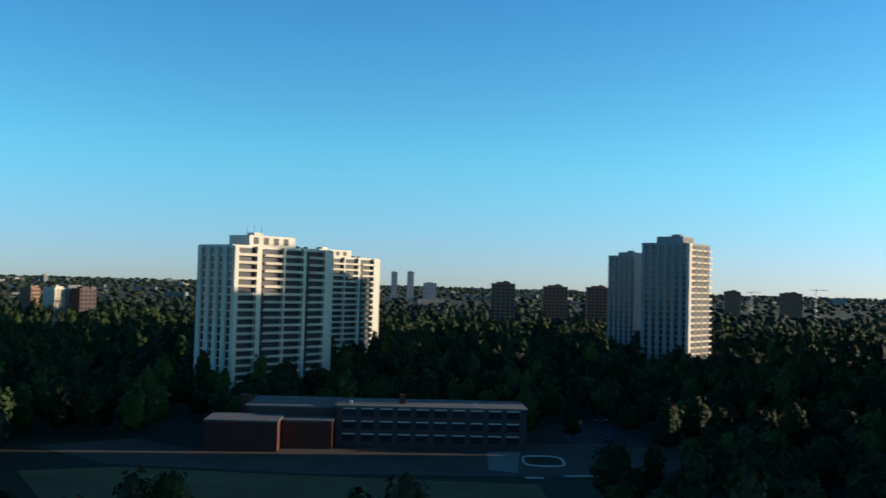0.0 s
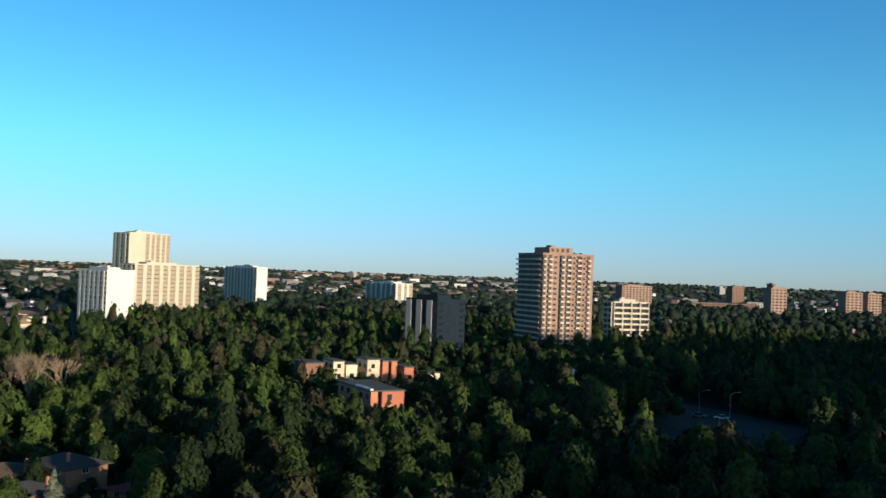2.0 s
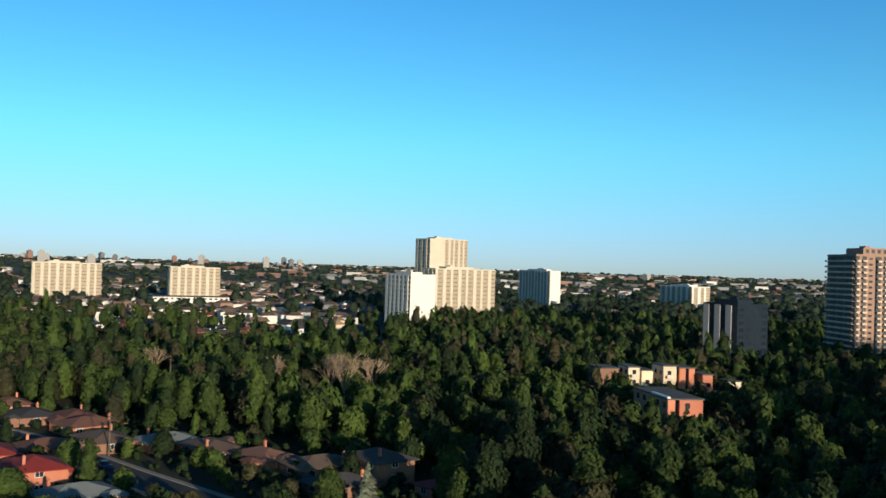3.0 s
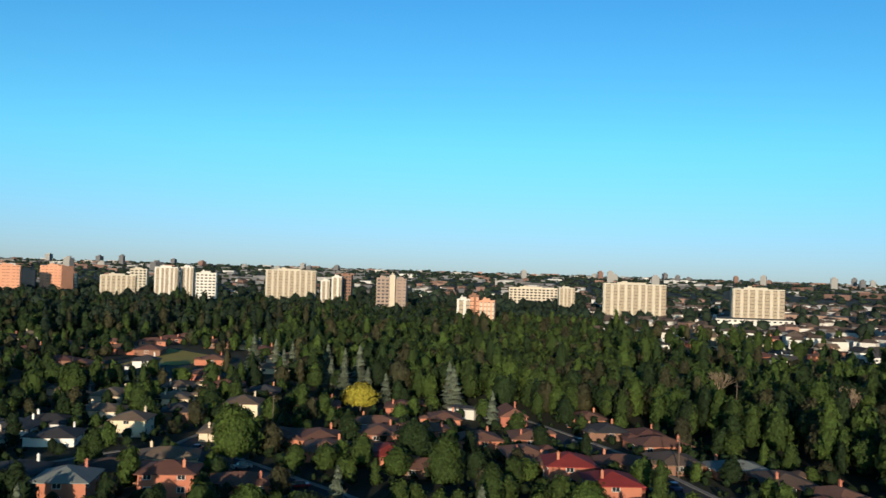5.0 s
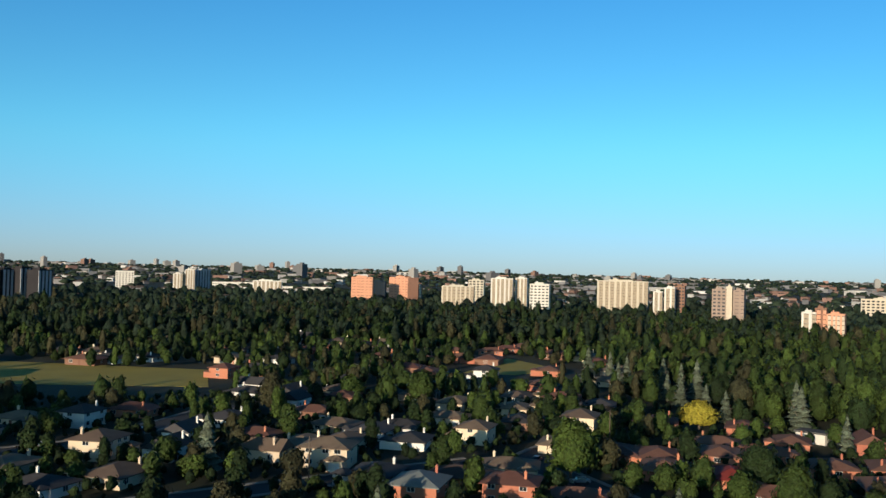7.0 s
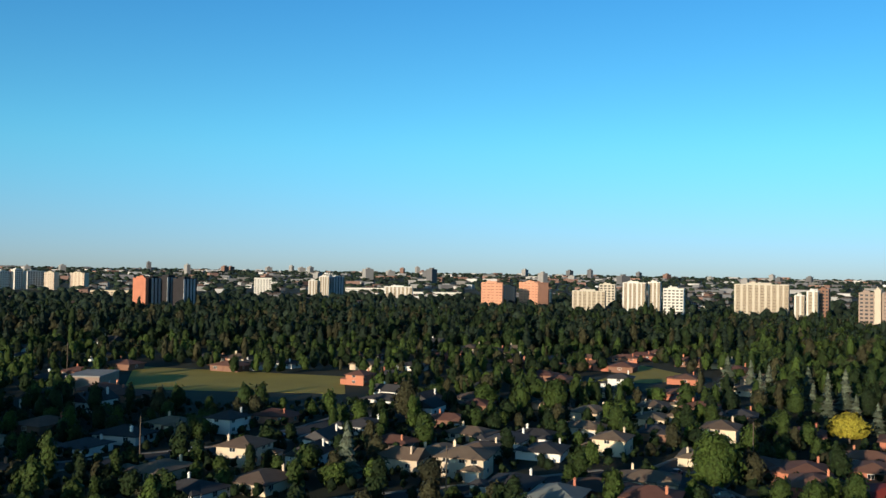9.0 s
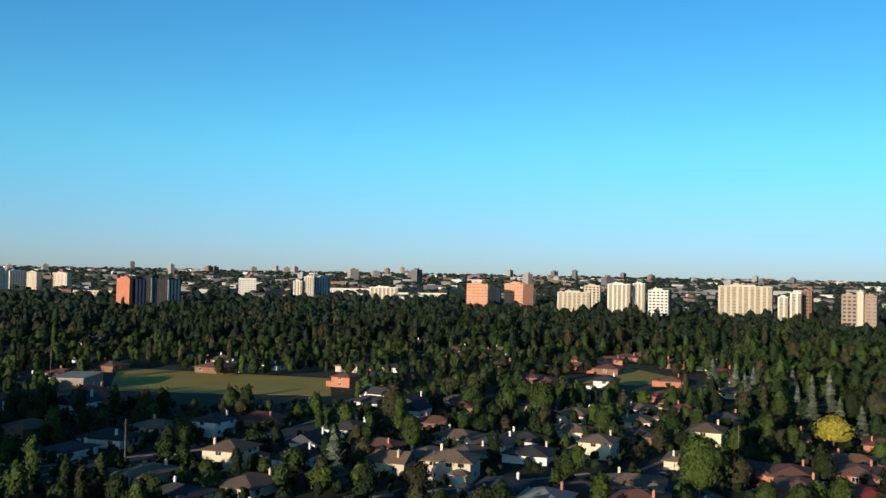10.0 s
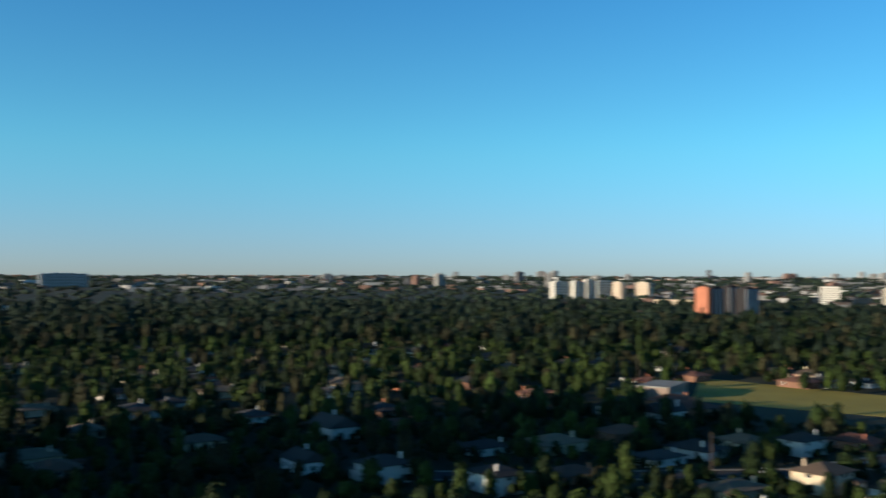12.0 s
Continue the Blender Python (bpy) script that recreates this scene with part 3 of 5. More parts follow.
def broadleaf(rings, segs, leaves, wide=1.0, tall=1.0, leaf=(0.06, 0.15), clumps=22):
    """A crown about 2 wide and 2 high on the unit scale, standing on z = 0.35: a lumpy, uneven hull of leaf clumps with loose leaf sprays all over it."""
    ct, cu, ca = rng.uniform(0, 6.283, clumps), rng.uniform(0.08, 1.0, clumps), rng.uniform(0.7, 1.15, clumps)
    lean = rng.uniform(-0.14, 0.14, 2)

    def skin(th, u):
        prof = wide * np.sin(np.pi * np.clip(u, 0.001, 0.999) ** 0.85) ** 0.42
        dt = np.abs((th[:, None] - ct[None] + np.pi) % (2 * np.pi) - np.pi) * np.maximum(prof, 0.2)[:, None]
        du = (u[:, None] - cu[None]) * 2.0 * tall
        f = (ca[None] * np.exp(-(dt ** 2 + du ** 2) / 0.085)).max(1)
        r = prof * (0.62 + 0.46 * f)
        return np.stack([np.cos(th) * r + lean[0] * u, np.sin(th) * r + lean[1] * u, 0.35 + 2.0 * tall * u + 0.16 * (f - 0.6) * u], 1)
    us = (np.arange(rings) + 0.5) / rings
    th = np.tile(np.arange(segs) * 2 * np.pi / segs, rings) + np.repeat(rng.uniform(0, 1, rings), segs)
    body = skin(th, np.repeat(us, segs) + rng.uniform(-0.2, 0.2, rings * segs) / rings)
    body += rng.normal(size=body.shape) * 0.035
    V = [np.array([[0, 0, 0.3]]), body, np.array([[lean[0], lean[1], 0.35 + 2.04 * tall]])]
    F = [(0, 1 + (j + 1) % segs, 1 + j) for j in range(segs)]
    for i in range(rings - 1):
        p, q = 1 + i * segs, 1 + (i + 1) * segs
        for j in range(segs):
            k = (j + 1) % segs
            F += [(p + j, p + k, q + k), (p + j, q + k, q + j)]
    top, p = 1 + rings * segs, 1 + (rings - 1) * segs
    F += [(p + j, p + (j + 1) % segs, top) for j in range(segs)]
    lt, lu = rng.uniform(0, 6.283, leaves), rng.uniform(0.06, 1.0, leaves) ** 0.85
    at = skin(lt, lu)
    out = np.stack([np.cos(lt), np.sin(lt), (lu - 0.35) * 1.6], 1)
    out /= np.linalg.norm(out, axis=1, keepdims=True)
    at += out * rng.uniform(-0.02, 0.19, (leaves, 1))
    a = np.cross(out, rng.normal(size=(leaves, 3)))
    a /= np.linalg.norm(a, axis=1, keepdims=True) + 1e-9
    c = np.cross(out, a) * 0.9 + out * rng.uniform(-0.5, 0.5, (leaves, 1))
    s = rng.uniform(*leaf, (leaves, 1))
    V.append(np.stack([at - a * s, at + c * s * 1.6, at + a * s], 1).reshape(-1, 3))
    F = np.concatenate([np.array(F), np.arange(leaves * 3).reshape(-1, 3) + top + 1]) if leaves else np.array(F)
    return np.concatenate(V), F


def conifer(rings, sides):
    """A spruce: drooping skirts of branches, narrowing upwards; unit height 2.6."""
    V, Fc, n = [], [], 0
    for k in range(rings):
        u = k / rings
        z0, r = 0.25 + 2.2 * u, 0.62 * (1 - u) ** 0.85 + 0.05
        top = np.array([[0, 0, z0 + 2.9 / rings]])
        a = np.arange(sides) * 2 * math.pi / sides + rng.uniform(0, 6)
        rr = r * (1 + rng.uniform(-0.28, 0.28, sides))
        ring = np.stack([np.cos(a) * rr, np.sin(a) * rr, z0 - rng.uniform(0, 0.15, sides)], 1)
        V.append(np.concatenate([top, ring]))
        Fc.append(np.array([[n, n + 1 + i, n + 1 + (i + 1) % sides] for i in range(sides)]))
        n += sides + 1
    return np.concatenate(V), np.concatenate(Fc)


def trunk_shape(h, r, limbs):
    """A tapered trunk with limbs."""
    V, Fc, n = [], [], 0

    def limb(p, q, r0, r1, s=6):
        nonlocal n
        p, q = np.array(p, float), np.array(q, float)
        d = (q - p) / np.linalg.norm(q - p)
        u = np.cross(d, (0.3, 0.9, 0.1))
        u /= np.linalg.norm(u)
        w = np.cross(d, u)
        a = np.arange(s) * 2 * math.pi / s
        c = np.cos(a)[:, None] * u + np.sin(a)[:, None] * w
        V.append(np.concatenate([p + c * r0, q + c * r1]))
        for i in range(s):
            j = (i + 1) % s
            Fc.append(np.array([[n + i, n + j, n + s + j], [n + i, n + s + j, n + s + i]]))
        n += 2 * s
    limb((0, 0, -0.05), (0.03, 0.02, h), r, r * 0.45)
    for i in range(limbs):
        a = i * 2.4
        z = h * (0.5 + 0.4 * i / max(1, limbs))
        limb((0.02, 0.01, z), (math.cos(a) * 0.5, math.sin(a) * 0.5, z + 0.55), r * 0.45, r * 0.15, 4)
    return np.concatenate(V), np.concatenate(Fc)


def fill_mesh(name, V, Fc, materials, idx=None, smooth=True):
    me = bpy.data.meshes.new(name)
    me.vertices.add(len(V))
    me.vertices.foreach_set("co", np.asarray(V, np.float32).ravel())
    me.loops.add(len(Fc) * 3)
    me.loops.foreach_set("vertex_index", np.asarray(Fc, np.int32).ravel())
    me.polygons.add(len(Fc))
    me.polygons.foreach_set("loop_start", np.arange(0, len(Fc) * 3, 3, dtype=np.int32))
    if idx is not None:
        me.polygons.foreach_set("material_index", np.asarray(idx, np.int32))
    me.polygons.foreach_set("use_smooth", np.full(len(Fc), smooth))
    for m in materials:
        me.materials.append(m)
    me.update(calc_edges=True)
    me.validate()
    return me


def spread(name, shapes, pts, scale, material, label, category, zs=None, stretch=(0.95, 1.4)):
    """One object of many trees: each point takes a shape, turned and scaled."""
    V, Fc, n = [], [], 0
    for i, (x, y) in enumerate(pts):
        v, f = shapes[int(rng.integers(len(shapes)))]
        a, s = rng.uniform(0, 6.283), scale[i]
        c, d = math.cos(a) * s, math.sin(a) * s
        k = rng.uniform(*stretch)
        z = float(ground_z(math.hypot(x, y)))
        V.append(np.stack([v[:, 0] * c - v[:, 1] * d + x, v[:, 0] * d + v[:, 1] * c + y, v[:, 2] * s * k + z], 1))
        Fc.append(f + n)
        n += len(v)
    return tagged(new(name, fill_mesh(name, np.concatenate(V), np.concatenate(Fc), [material])), label, category, kind="stuff")


def woods(name, shapes, pts, scale, label, category, stretch, kinds=SPECIES):
    """Trees of several kinds, mixed."""
    kind = rng.choice(len(kinds), len(pts), p=[w for _, w in kinds])
    for i, (material, _) in enumerate(kinds):
        pick = kind == i
        if pick.any():
            spread(name, shapes, pts[pick], scale[pick], material, LEAF_WORDS[material] + " " + label, category, stretch=stretch)


def free(pts, pad=0.0):
    if not KEEP_OUT:
        return pts
    k = np.array(KEEP_OUT)
    ok = np.ones(len(pts), bool)
    for i in range(0, len(pts), 2000):
        d = np.hypot(pts[i:i + 2000, None, 0] - k[None, :, 0], pts[i:i + 2000, None, 1] - k[None, :, 1])
        ok[i:i + 2000] = (d > k[None, :, 2] + pad).all(1)
    return pts[ok]


def scatter(az0, az1, d0, d1, gap, keep=1.0):
    """Points on a shaken grid inside a ring sector."""
    g = np.arange(-d1, d1, gap)
    p = np.stack(np.meshgrid(g, g), -1).reshape(-1, 2)
    p = p + rng.uniform(-0.45, 0.45, p.shape) * gap
    d = np.hypot(p[:, 0], p[:, 1])
    az = np.degrees(np.arctan2(-p[:, 0], p[:, 1]))
    az = np.where(az < -90, az + 360, az)
    ok = (d > d0) & (d < d1) & (az > az0) & (az < az1) & (rng.uniform(size=len(d)) < keep)
    return p[ok]


FORMS = ((1.0, 0.8), (1.0, 0.9), (0.9, 0.95), (0.8, 1.05), (0.6, 1.25), (1.1, 0.75), (0.92, 0.85), (0.75, 0.95))     # width, height
NEAR = [broadleaf(13, 15, 760, w, t) for w, t in FORMS]
MIDT = [broadleaf(8, 9, 165, w, t, (0.09, 0.21), 15) for w, t in FORMS]
FART = [broadleaf(5, 7, 40, w, t, (0.14, 0.30), 9) for w, t in FORMS]
BUSH = [broadleaf(3, 5, 6, 1.1, 0.7, (0.2, 0.4), 6) for _ in range(6)]
TOPS = [broadleaf(2, 5, 0, 1.3, 0.7, (0.2, 0.4), 5) for _ in range(6)]
FIRS = [conifer(9, 11) for _ in range(4)]


def tree_proto(crown, leaf, kind, label):
    e = new(kind)
    tagged(e, label, "tree", group="trees of the neighbourhood")
    tv, tf = trunk_shape(1.15, 0.075, 5)
    t = new("trunk", fill_mesh("trunk", tv, tf, [M_BARK]))
    c = new("crown", fill_mesh("crown", *crown, [leaf]))
    t.parent = c.parent = e
    return e


LEAF_WORDS = {M_LEAF_HAZE: "dark blue-green", M_LEAF: "green", M_LEAF_D: "deep green", M_LEAF_O: "olive-brown", M_LEAF_L: "fresh light green"}
PROTOS = [tree_proto(c, m, "broadleaf_tree", LEAF_WORDS[m] + " broadleaf tree with a full uneven crown")
          for i, c in enumerate(NEAR) for m in ((M_LEAF, M_LEAF_D, M_LEAF_L)[i % 3], (M_LEAF_O, M_LEAF, M_LEAF_D)[i % 3])]
PROTO_L = tree_proto(NEAR[0], M_LEAF_L, "broadleaf_tree", "large fresh light green tree among houses")
PROTO_Y = tree_proto(NEAR[5], M_LEAF_Y, "broadleaf_tree", "bright yellow-green broadleaf tree among houses")
PROTO_F = []
for s in FIRS:
    PROTO_F.append(tree_proto(s, M_FIR, "spruce_tree", "grey-green pointed spruce tree among houses"))
USED = set()


def put_tree(proto, x, y, s, k=1.0):
    m = pose(x, y, float(ground_z(math.hypot(x, y))), 0, 0, random.uniform(0, 360))
    if proto in USED:
        o = copy_thing(proto, m)
    else:
        USED.add(proto)
        o = proto
        o.matrix_basis = m
    o.scale = (s, s, s * k)
    return o


# single trees seen well: x, y, scale
for proto, x, y, s in ((PROTO_Y, -270, -85, 4.9), (PROTO_L, -253, -196, 4.4)):
    put_tree(proto, x, y, s, 0.85)
    KEEP_OUT.append((x, y, 5))
    open_front(x, y, 26, 5.2)


# ---- houses ----
def hip_roof(bm, w, d, z, rise, over, hip=True):
    """A hipped or gabled roof with eaves, 0.18 m thick, centred on the origin."""
    x, y = w / 2 + over, d / 2 + over
    rx = x - y if hip else x
    lo, t = [(-x, -y), (x, -y), (x, y), (-x, y)], 0.18
    vs = [bm.verts.new((a, b, z - t)) for a, b in lo] + [bm.verts.new((a, b, z)) for a, b in lo] + [bm.verts.new((-rx, 0, z + rise)), bm.verts.new((rx, 0, z + rise))]
    for f in ((3, 2, 1, 0), (0, 1, 5, 4), (1, 2, 6, 5), (2, 3, 7, 6), (3, 0, 4, 7), (4, 5, 9, 8), (6, 7, 8, 9), (5, 6, 9), (7, 4, 8)):
        bm.faces.new([vs[i] for i in f])


HOUSE_LOOK = {    # wall, roof, label
    "R": (M_ORANGE, "R", "orange brick house with a dark red hipped roof"),
    "G": (M_ORANGE, "G", "brick house with a pale grey-green hipped roof"),
    "O": (M_ORANGE, "N", "orange brick house with a red-brown roof"),
    "K": (M_BROWN, "K", "brown brick house with a dark grey roof"),
    "B": (M_BROWN, "B", "brown brick house with a brown shingle roof"),
    "N": (M_BROWN, "N", "brown brick house with a red-brown roof"),
    "C": (M_STUCCO, "T", "cream stucco house with a tan shingle roof"),
    "W": (M_HOUSEW, "K", "white rendered house with a dark grey roof"),
}


def house_proto(look_key, form, simple=False):
    wall, roof, label = HOUSE_LOOK[look_key]
    e = new("house")
    tagged(e, label + {1: ", single storey", 2: ", two storeys", 3: ", gabled"}[form], "house", group="houses of the neighbourhood")
    w, d, hz, rise = {1: (14.0, 10.5, 2.65, 1.8), 2: (11.5, 9.8, 5.0, 2.0), 3: (12.5, 8.5, 3.4, 2.7)}[form]
    bm = boxes((-w / 2, w / 2, -d / 2, d / 2, -0.3, hz - 0.19))
    if form == 3:      # gable ends
        for sx in (-1, 1):
            a = [bm.verts.new((sx * w / 2, -d / 2, hz - 0.19)), bm.verts.new((sx * w / 2, d / 2, hz - 0.19)), bm.verts.new((sx * w / 2, 0, hz + rise - 0.25))]
            b = [bm.verts.new((v.co.x - sx * 0.2, v.co.y, v.co.z)) for v in a]
            bm.faces.new(a if sx > 0 else a[::-1])
            bm.faces.new(b[::-1] if sx > 0 else b)
    if form != 3 and not simple:   # a lower wing or garage
        box(bm, w / 2 - 4.2, w / 2 - 0.3, -d / 2 - 3.0, -d / 2 - 0.003, -0.3, 2.6)
    part("wall", bm, wall, e)
    bm = bmesh.new()
    hip_roof(bm, w, d, hz, rise, 0.75 if form != 3 else 0.5, form != 3)
    r = part("roof", bm, M_SHINGLE[roof], e)
    if form != 3 and not simple:
        bm = bmesh.new()
        hip_roof(bm, 4.3, 3.4, 2.8, 0.9, 0.35, True)
        q = part("porch_roof", bm, M_SHINGLE[roof], e)
        q.matrix_basis = pose(w / 2 - 2.25, -d / 2 - 1.35, 0)
        g = part("garage_door", boxes((-1.3, 1.3, -0.06, -0.004, 0, 2.1)), M_FRAME, e)
        g.matrix_basis = pose(w / 2 - 2.25, -d / 2 - 3.0, 0)
    c = part("chimney", boxes((-0.3, 0.3, -0.27, 0.27, 0, rise + 0.4), (-0.4, 0.4, -0.36, 0.36, rise + 0.402, rise + 0.52), (-0.14, 0.14, -0.12, 0.12, rise + 0.522, rise + 0.8)), {"W": M_HOUSEW, "C": M_STUCCO}.get(look_key, M_ORANGE), r)
    c.matrix_basis = pose(-w * 0.3, d * 0.28, hz)
    dr = part("door", boxes((-0.5, 0.5, -0.06, -0.004, 0.1, 2.15)), M_SHINGLE["N"], e)
    dr.matrix_basis = pose(-w * 0.02, -d / 2, 0)
    spots = []
    for z in ([1.0] if form != 2 else [1.0, 3.7]):
        spots += [(-w * 0.3, -d / 2, z, 0), (-w * 0.28, d / 2, z, 180), (w * 0.33, d / 2, z, 180), (-w / 2, 0.4, z, -90), (w / 2, -0.4, z, 90)]
        if z > 2:
            spots += [(w * 0.05, -d / 2, z, 0), (w * 0.3, -d / 2, z, 0)]
    if simple:
        spots = spots[:1] + spots[3:5]
    f0 = None
    for x, y, z, rz in spots:
        if f0 is None:
            f0 = part("window", boxes((-0.85, 0.85, -0.07, -0.004, 0, 0.1), (-0.85, 0.85, -0.07, -0.004, 1.2, 1.3), (-0.85, -0.75, -0.07, -0.004, 0.103, 1.197),
                                      (0.75, 0.85, -0.07, -0.004, 0.103, 1.197), (-0.04, 0.04, -0.07, -0.004, 0.103, 1.197)), M_FRAME, e)
            f = f0
            p0 = part("pane", boxes((-0.75, 0.75, -0.03, -0.006, 0.1, 1.2)), M_GLASS, f0)
        else:
            f = again(f0, (0, 0, 0), e)
            if not simple:
                again(p0, (0, 0, 0), f)
        f.matrix_basis = pose(x, y, z, 0, 0, rz)
    return e


H_PROTO, H_SEEN = {}, []


def put_house(code, x, y, turn, s=1.0, simple=False):
    if any((x - a) ** 2 + (y - b) ** 2 < 100 for a, b in H_SEEN):
        return
    H_SEEN.append((x, y))
    KEEP_OUT.append((x, y, 6.0))
    m = pose(x, y, float(ground_z(math.hypot(x, y))), 0, 0, turn)
    key = (code, simple)
    if key in H_PROTO:
        h = copy_thing(H_PROTO[key], m)
    else:
        h = H_PROTO[key] = house_proto(code[0], int(code[1]), simple)
        h.matrix_basis = m
    h.scale = (s, s, s)


PLACED = """R2 -194 -18; R2 -180 -9; G1 -168 -2; O1 -272 -19; K1 -253 -13; O1 -236 0; B1 -216 3; G1 -214 16; B1 -203 24; N1 -192 33; B1 -182 42; K1 -167 42;
K2 -175 52; R1 -157 61; C1 -202 -162; W1 -201 -149; W1 -196 -134; C3 -162 -151; C2 -166 -136; C1 -176 -151; G2 -149 -101; B1 -168 -103; O2 -161 -88; O1 -166 -76;
C2 -212 -125; C1 -259 -159; C1 -233 -146; W2 -332 -189; O1 -369 -179; O1 -435 -243; O1 -455 -244; O1 -476 -247; C1 -286 -151; N1 -294 -138; K1 -240 -127; C2 -246 -111;
K1 -287 -122; O1 -202 -72; O1 -215 -78; O1 -227 -67; O1 -236 -57; R1 -203 -58; N1 -192 -46; O1 -257 -57; O3 -264 -40; O1 -229 -42; N1 -212 -29; W3 -239 -210;
W3 -247 -233; O1 -416 -151; C1 -351 -148; C2 -141 -181; W3 -150 -169; W3 -167 -182; W2 -165 -218; O1 -185 -221; C1 -119 -182; W1 -137 -224; C1 -156 -230; W1 -122 -218;
O2 -269 -269; W1 -234 -223; W3 -228 -199; W1 -275 -342; W1 -290 -336; N1 -342 -336; W1 -324 -290; O1 -371 -313; O1 -394 -317; C1 -365 -403; O1 -453 -543; O1 -451 -460;
W3 -392 -523; C1 -363 -455; C1 -353 -520; W1 -247 -418; W1 -222 -444; C1 -127 -158; W1 -113 -162; W1 -191 -191; N1 -178 -168; N1 -248 -195; W3 -61 -611; W1 -43 -536;
C1 -4 -605; C1 -112 -506; W3 -151 -523; W1 -178 -486; C1 -170 -434; W1 -51 -392; W1 -71 -368; C1 -15 -274; W1 -11 -355; C1 15 -302; W3 -37 -236; W2 -52 -219; W1 -86 -244;
W2 -73 -202; N1 19 -248; W1 -30 -403; O1 -104 -380; O1 -127 -442; C1 -89 -453; W1 -35 -317; W1 8 -387; C1 33 -350; N1 -143 -341; O1 -93 -207; N1 -74 -287"""
for row in PLACED.replace("\n", " ").split(";"):
    code, hx, hy = row.split()
    put_house(code, float(hx), float(hy), 18 + random.choice((0, 0, 90, 180, 270)) + random.uniform(-6, 6), random.uniform(0.8, 0.92))
    open_front(float(hx), float(hy), 11 if math.hypot(float(hx), float(hy)) > 230 else 6, 5.2)

# further houses in the same rows
for code, hx, hy in (("O1", -242, -72), ("N1", -219, -63), ("O1", -232, -45), ("O1", -206, -21), ("N1", -250, -3), ("O1", -272, -73), ("O1", -235, -31), ("N1", -212, -8), ("C1", -268, -178),
                     ("W1", -211, -147), ("C1", -185, -146), ("W1", -189, -129), ("C1", -215, -103), ("N1", -215, -88), ("C1", -183, -100), ("W1", -159, -118), ("N1", -290, -160), ("O1", -308, -150),
                     ("O1", -322, -160), ("C1", -310, -180), ("C1", -262, -140), ("N1", -265, -95), ("C1", -300, -205), ("W1", -285, -222), ("C1", -258, -205), ("N1", -216, -181), ("O1", -330, -215)):
    put_house(code, hx, hy, 18 + random.choice((0, 90, 180)) + random.uniform(-6, 6), random.uniform(0.78, 0.9))
    open_front(hx, hy, 6, 5.2)

FIELDS = [((-243, -384), (-283, -292), (-244, -252), (-214, -292), (-196, -318)), ((-424, -228), (-392, -182), (-358, -190), (-350, -210))]
for f in FIELDS:
    sheet("lawn", f, 0.06, M_LAWN, "mown dry grass field between houses", "lawn")
    cx, cy = sum(p[0] for p in f) / len(f), sum(p[1] for p in f) / len(f)
    for i in range(len(f)):
        keep_line(cx, cy, f[i][0] * 0.85 + cx * 0.15, f[i][1] * 0.85 + cy * 0.15, 16)
        open_front(f[i][0] * 0.8 + cx * 0.2, f[i][1] * 0.8 + cy * 0.2, 48, 14)
        keep_line(f[i][0] * 0.8 + cx * 0.2, f[i][1] * 0.8 + cy * 0.2, f[i][0] * 0.8 + cx * 0.2 + 55, f[i][1] * 0.8 + cy * 0.2 + 7, 9)
        H_SEEN.extend((f[i][0] * k + cx * (1 - k), f[i][1] * k + cy * (1 - k)) for k in (0.0, 0.2, 0.4, 0.6, 0.8))


def street(pts, width, label):
    """An asphalt street with raised pale kerbs on both sides."""
    bm, kb = bmesh.new(), bmesh.new()
    n = len(pts)
    for side in range(n - 1):
        (x0, y0), (x1, y1) = pts[side], pts[side + 1]
        L = math.hypot(x1 - x0, y1 - y0)
        ux, uy = (x1 - x0) / L, (y1 - y0) / L
        q = Matrix(((ux, -uy, 0, x0), (uy, ux, 0, y0), (0, 0, 1, 0), (0, 0, 0, 1)))
        a = len(bm.verts)
        box(bm, 0, L + width * 0.3, -width / 2, width / 2, -0.2, 0.05 + 0.004 * side)
        bm.verts.ensure_lookup_table()
        bmesh.ops.transform(bm, matrix=q, verts=bm.verts[a:])
        a = len(kb.verts)
        for s in (-1, 1):
            o = s * (width / 2 + 0.7)
            box(kb, 0, L, o - 0.6, o + 0.6, -0.2, 0.17 + 0.003 * side)
        kb.verts.ensure_lookup_table()
        bmesh.ops.transform(kb, matrix=q, verts=kb.verts[a:])
        keep_line(x0, y0, x1, y1, width / 2 + 1.5)
    tagged(part("road", bm, M_ASPHALT), label, "road", kind="structure")
    tagged(part("pavement", kb, M_PAVE), "pale concrete pavement along the street", "pavement", kind="structure")


street([(-285, -52), (-258, -32), (-225, -10), (-190, 6), (-150, 26), (-120, 50)], 8, "asphalt residential street")
street([(-228, -106), (-200, -104), (-190, -92), (-178, -76), (-160, -52)], 8, "asphalt residential street in evening shade")
street([(-60, -222), (-110, -207), (-150, -197), (-185, -205), (-215, -215)], 8, "asphalt residential street")
street([(-96, -150), (-150, -128), (-190, -112)], 8, "asphalt residential street")

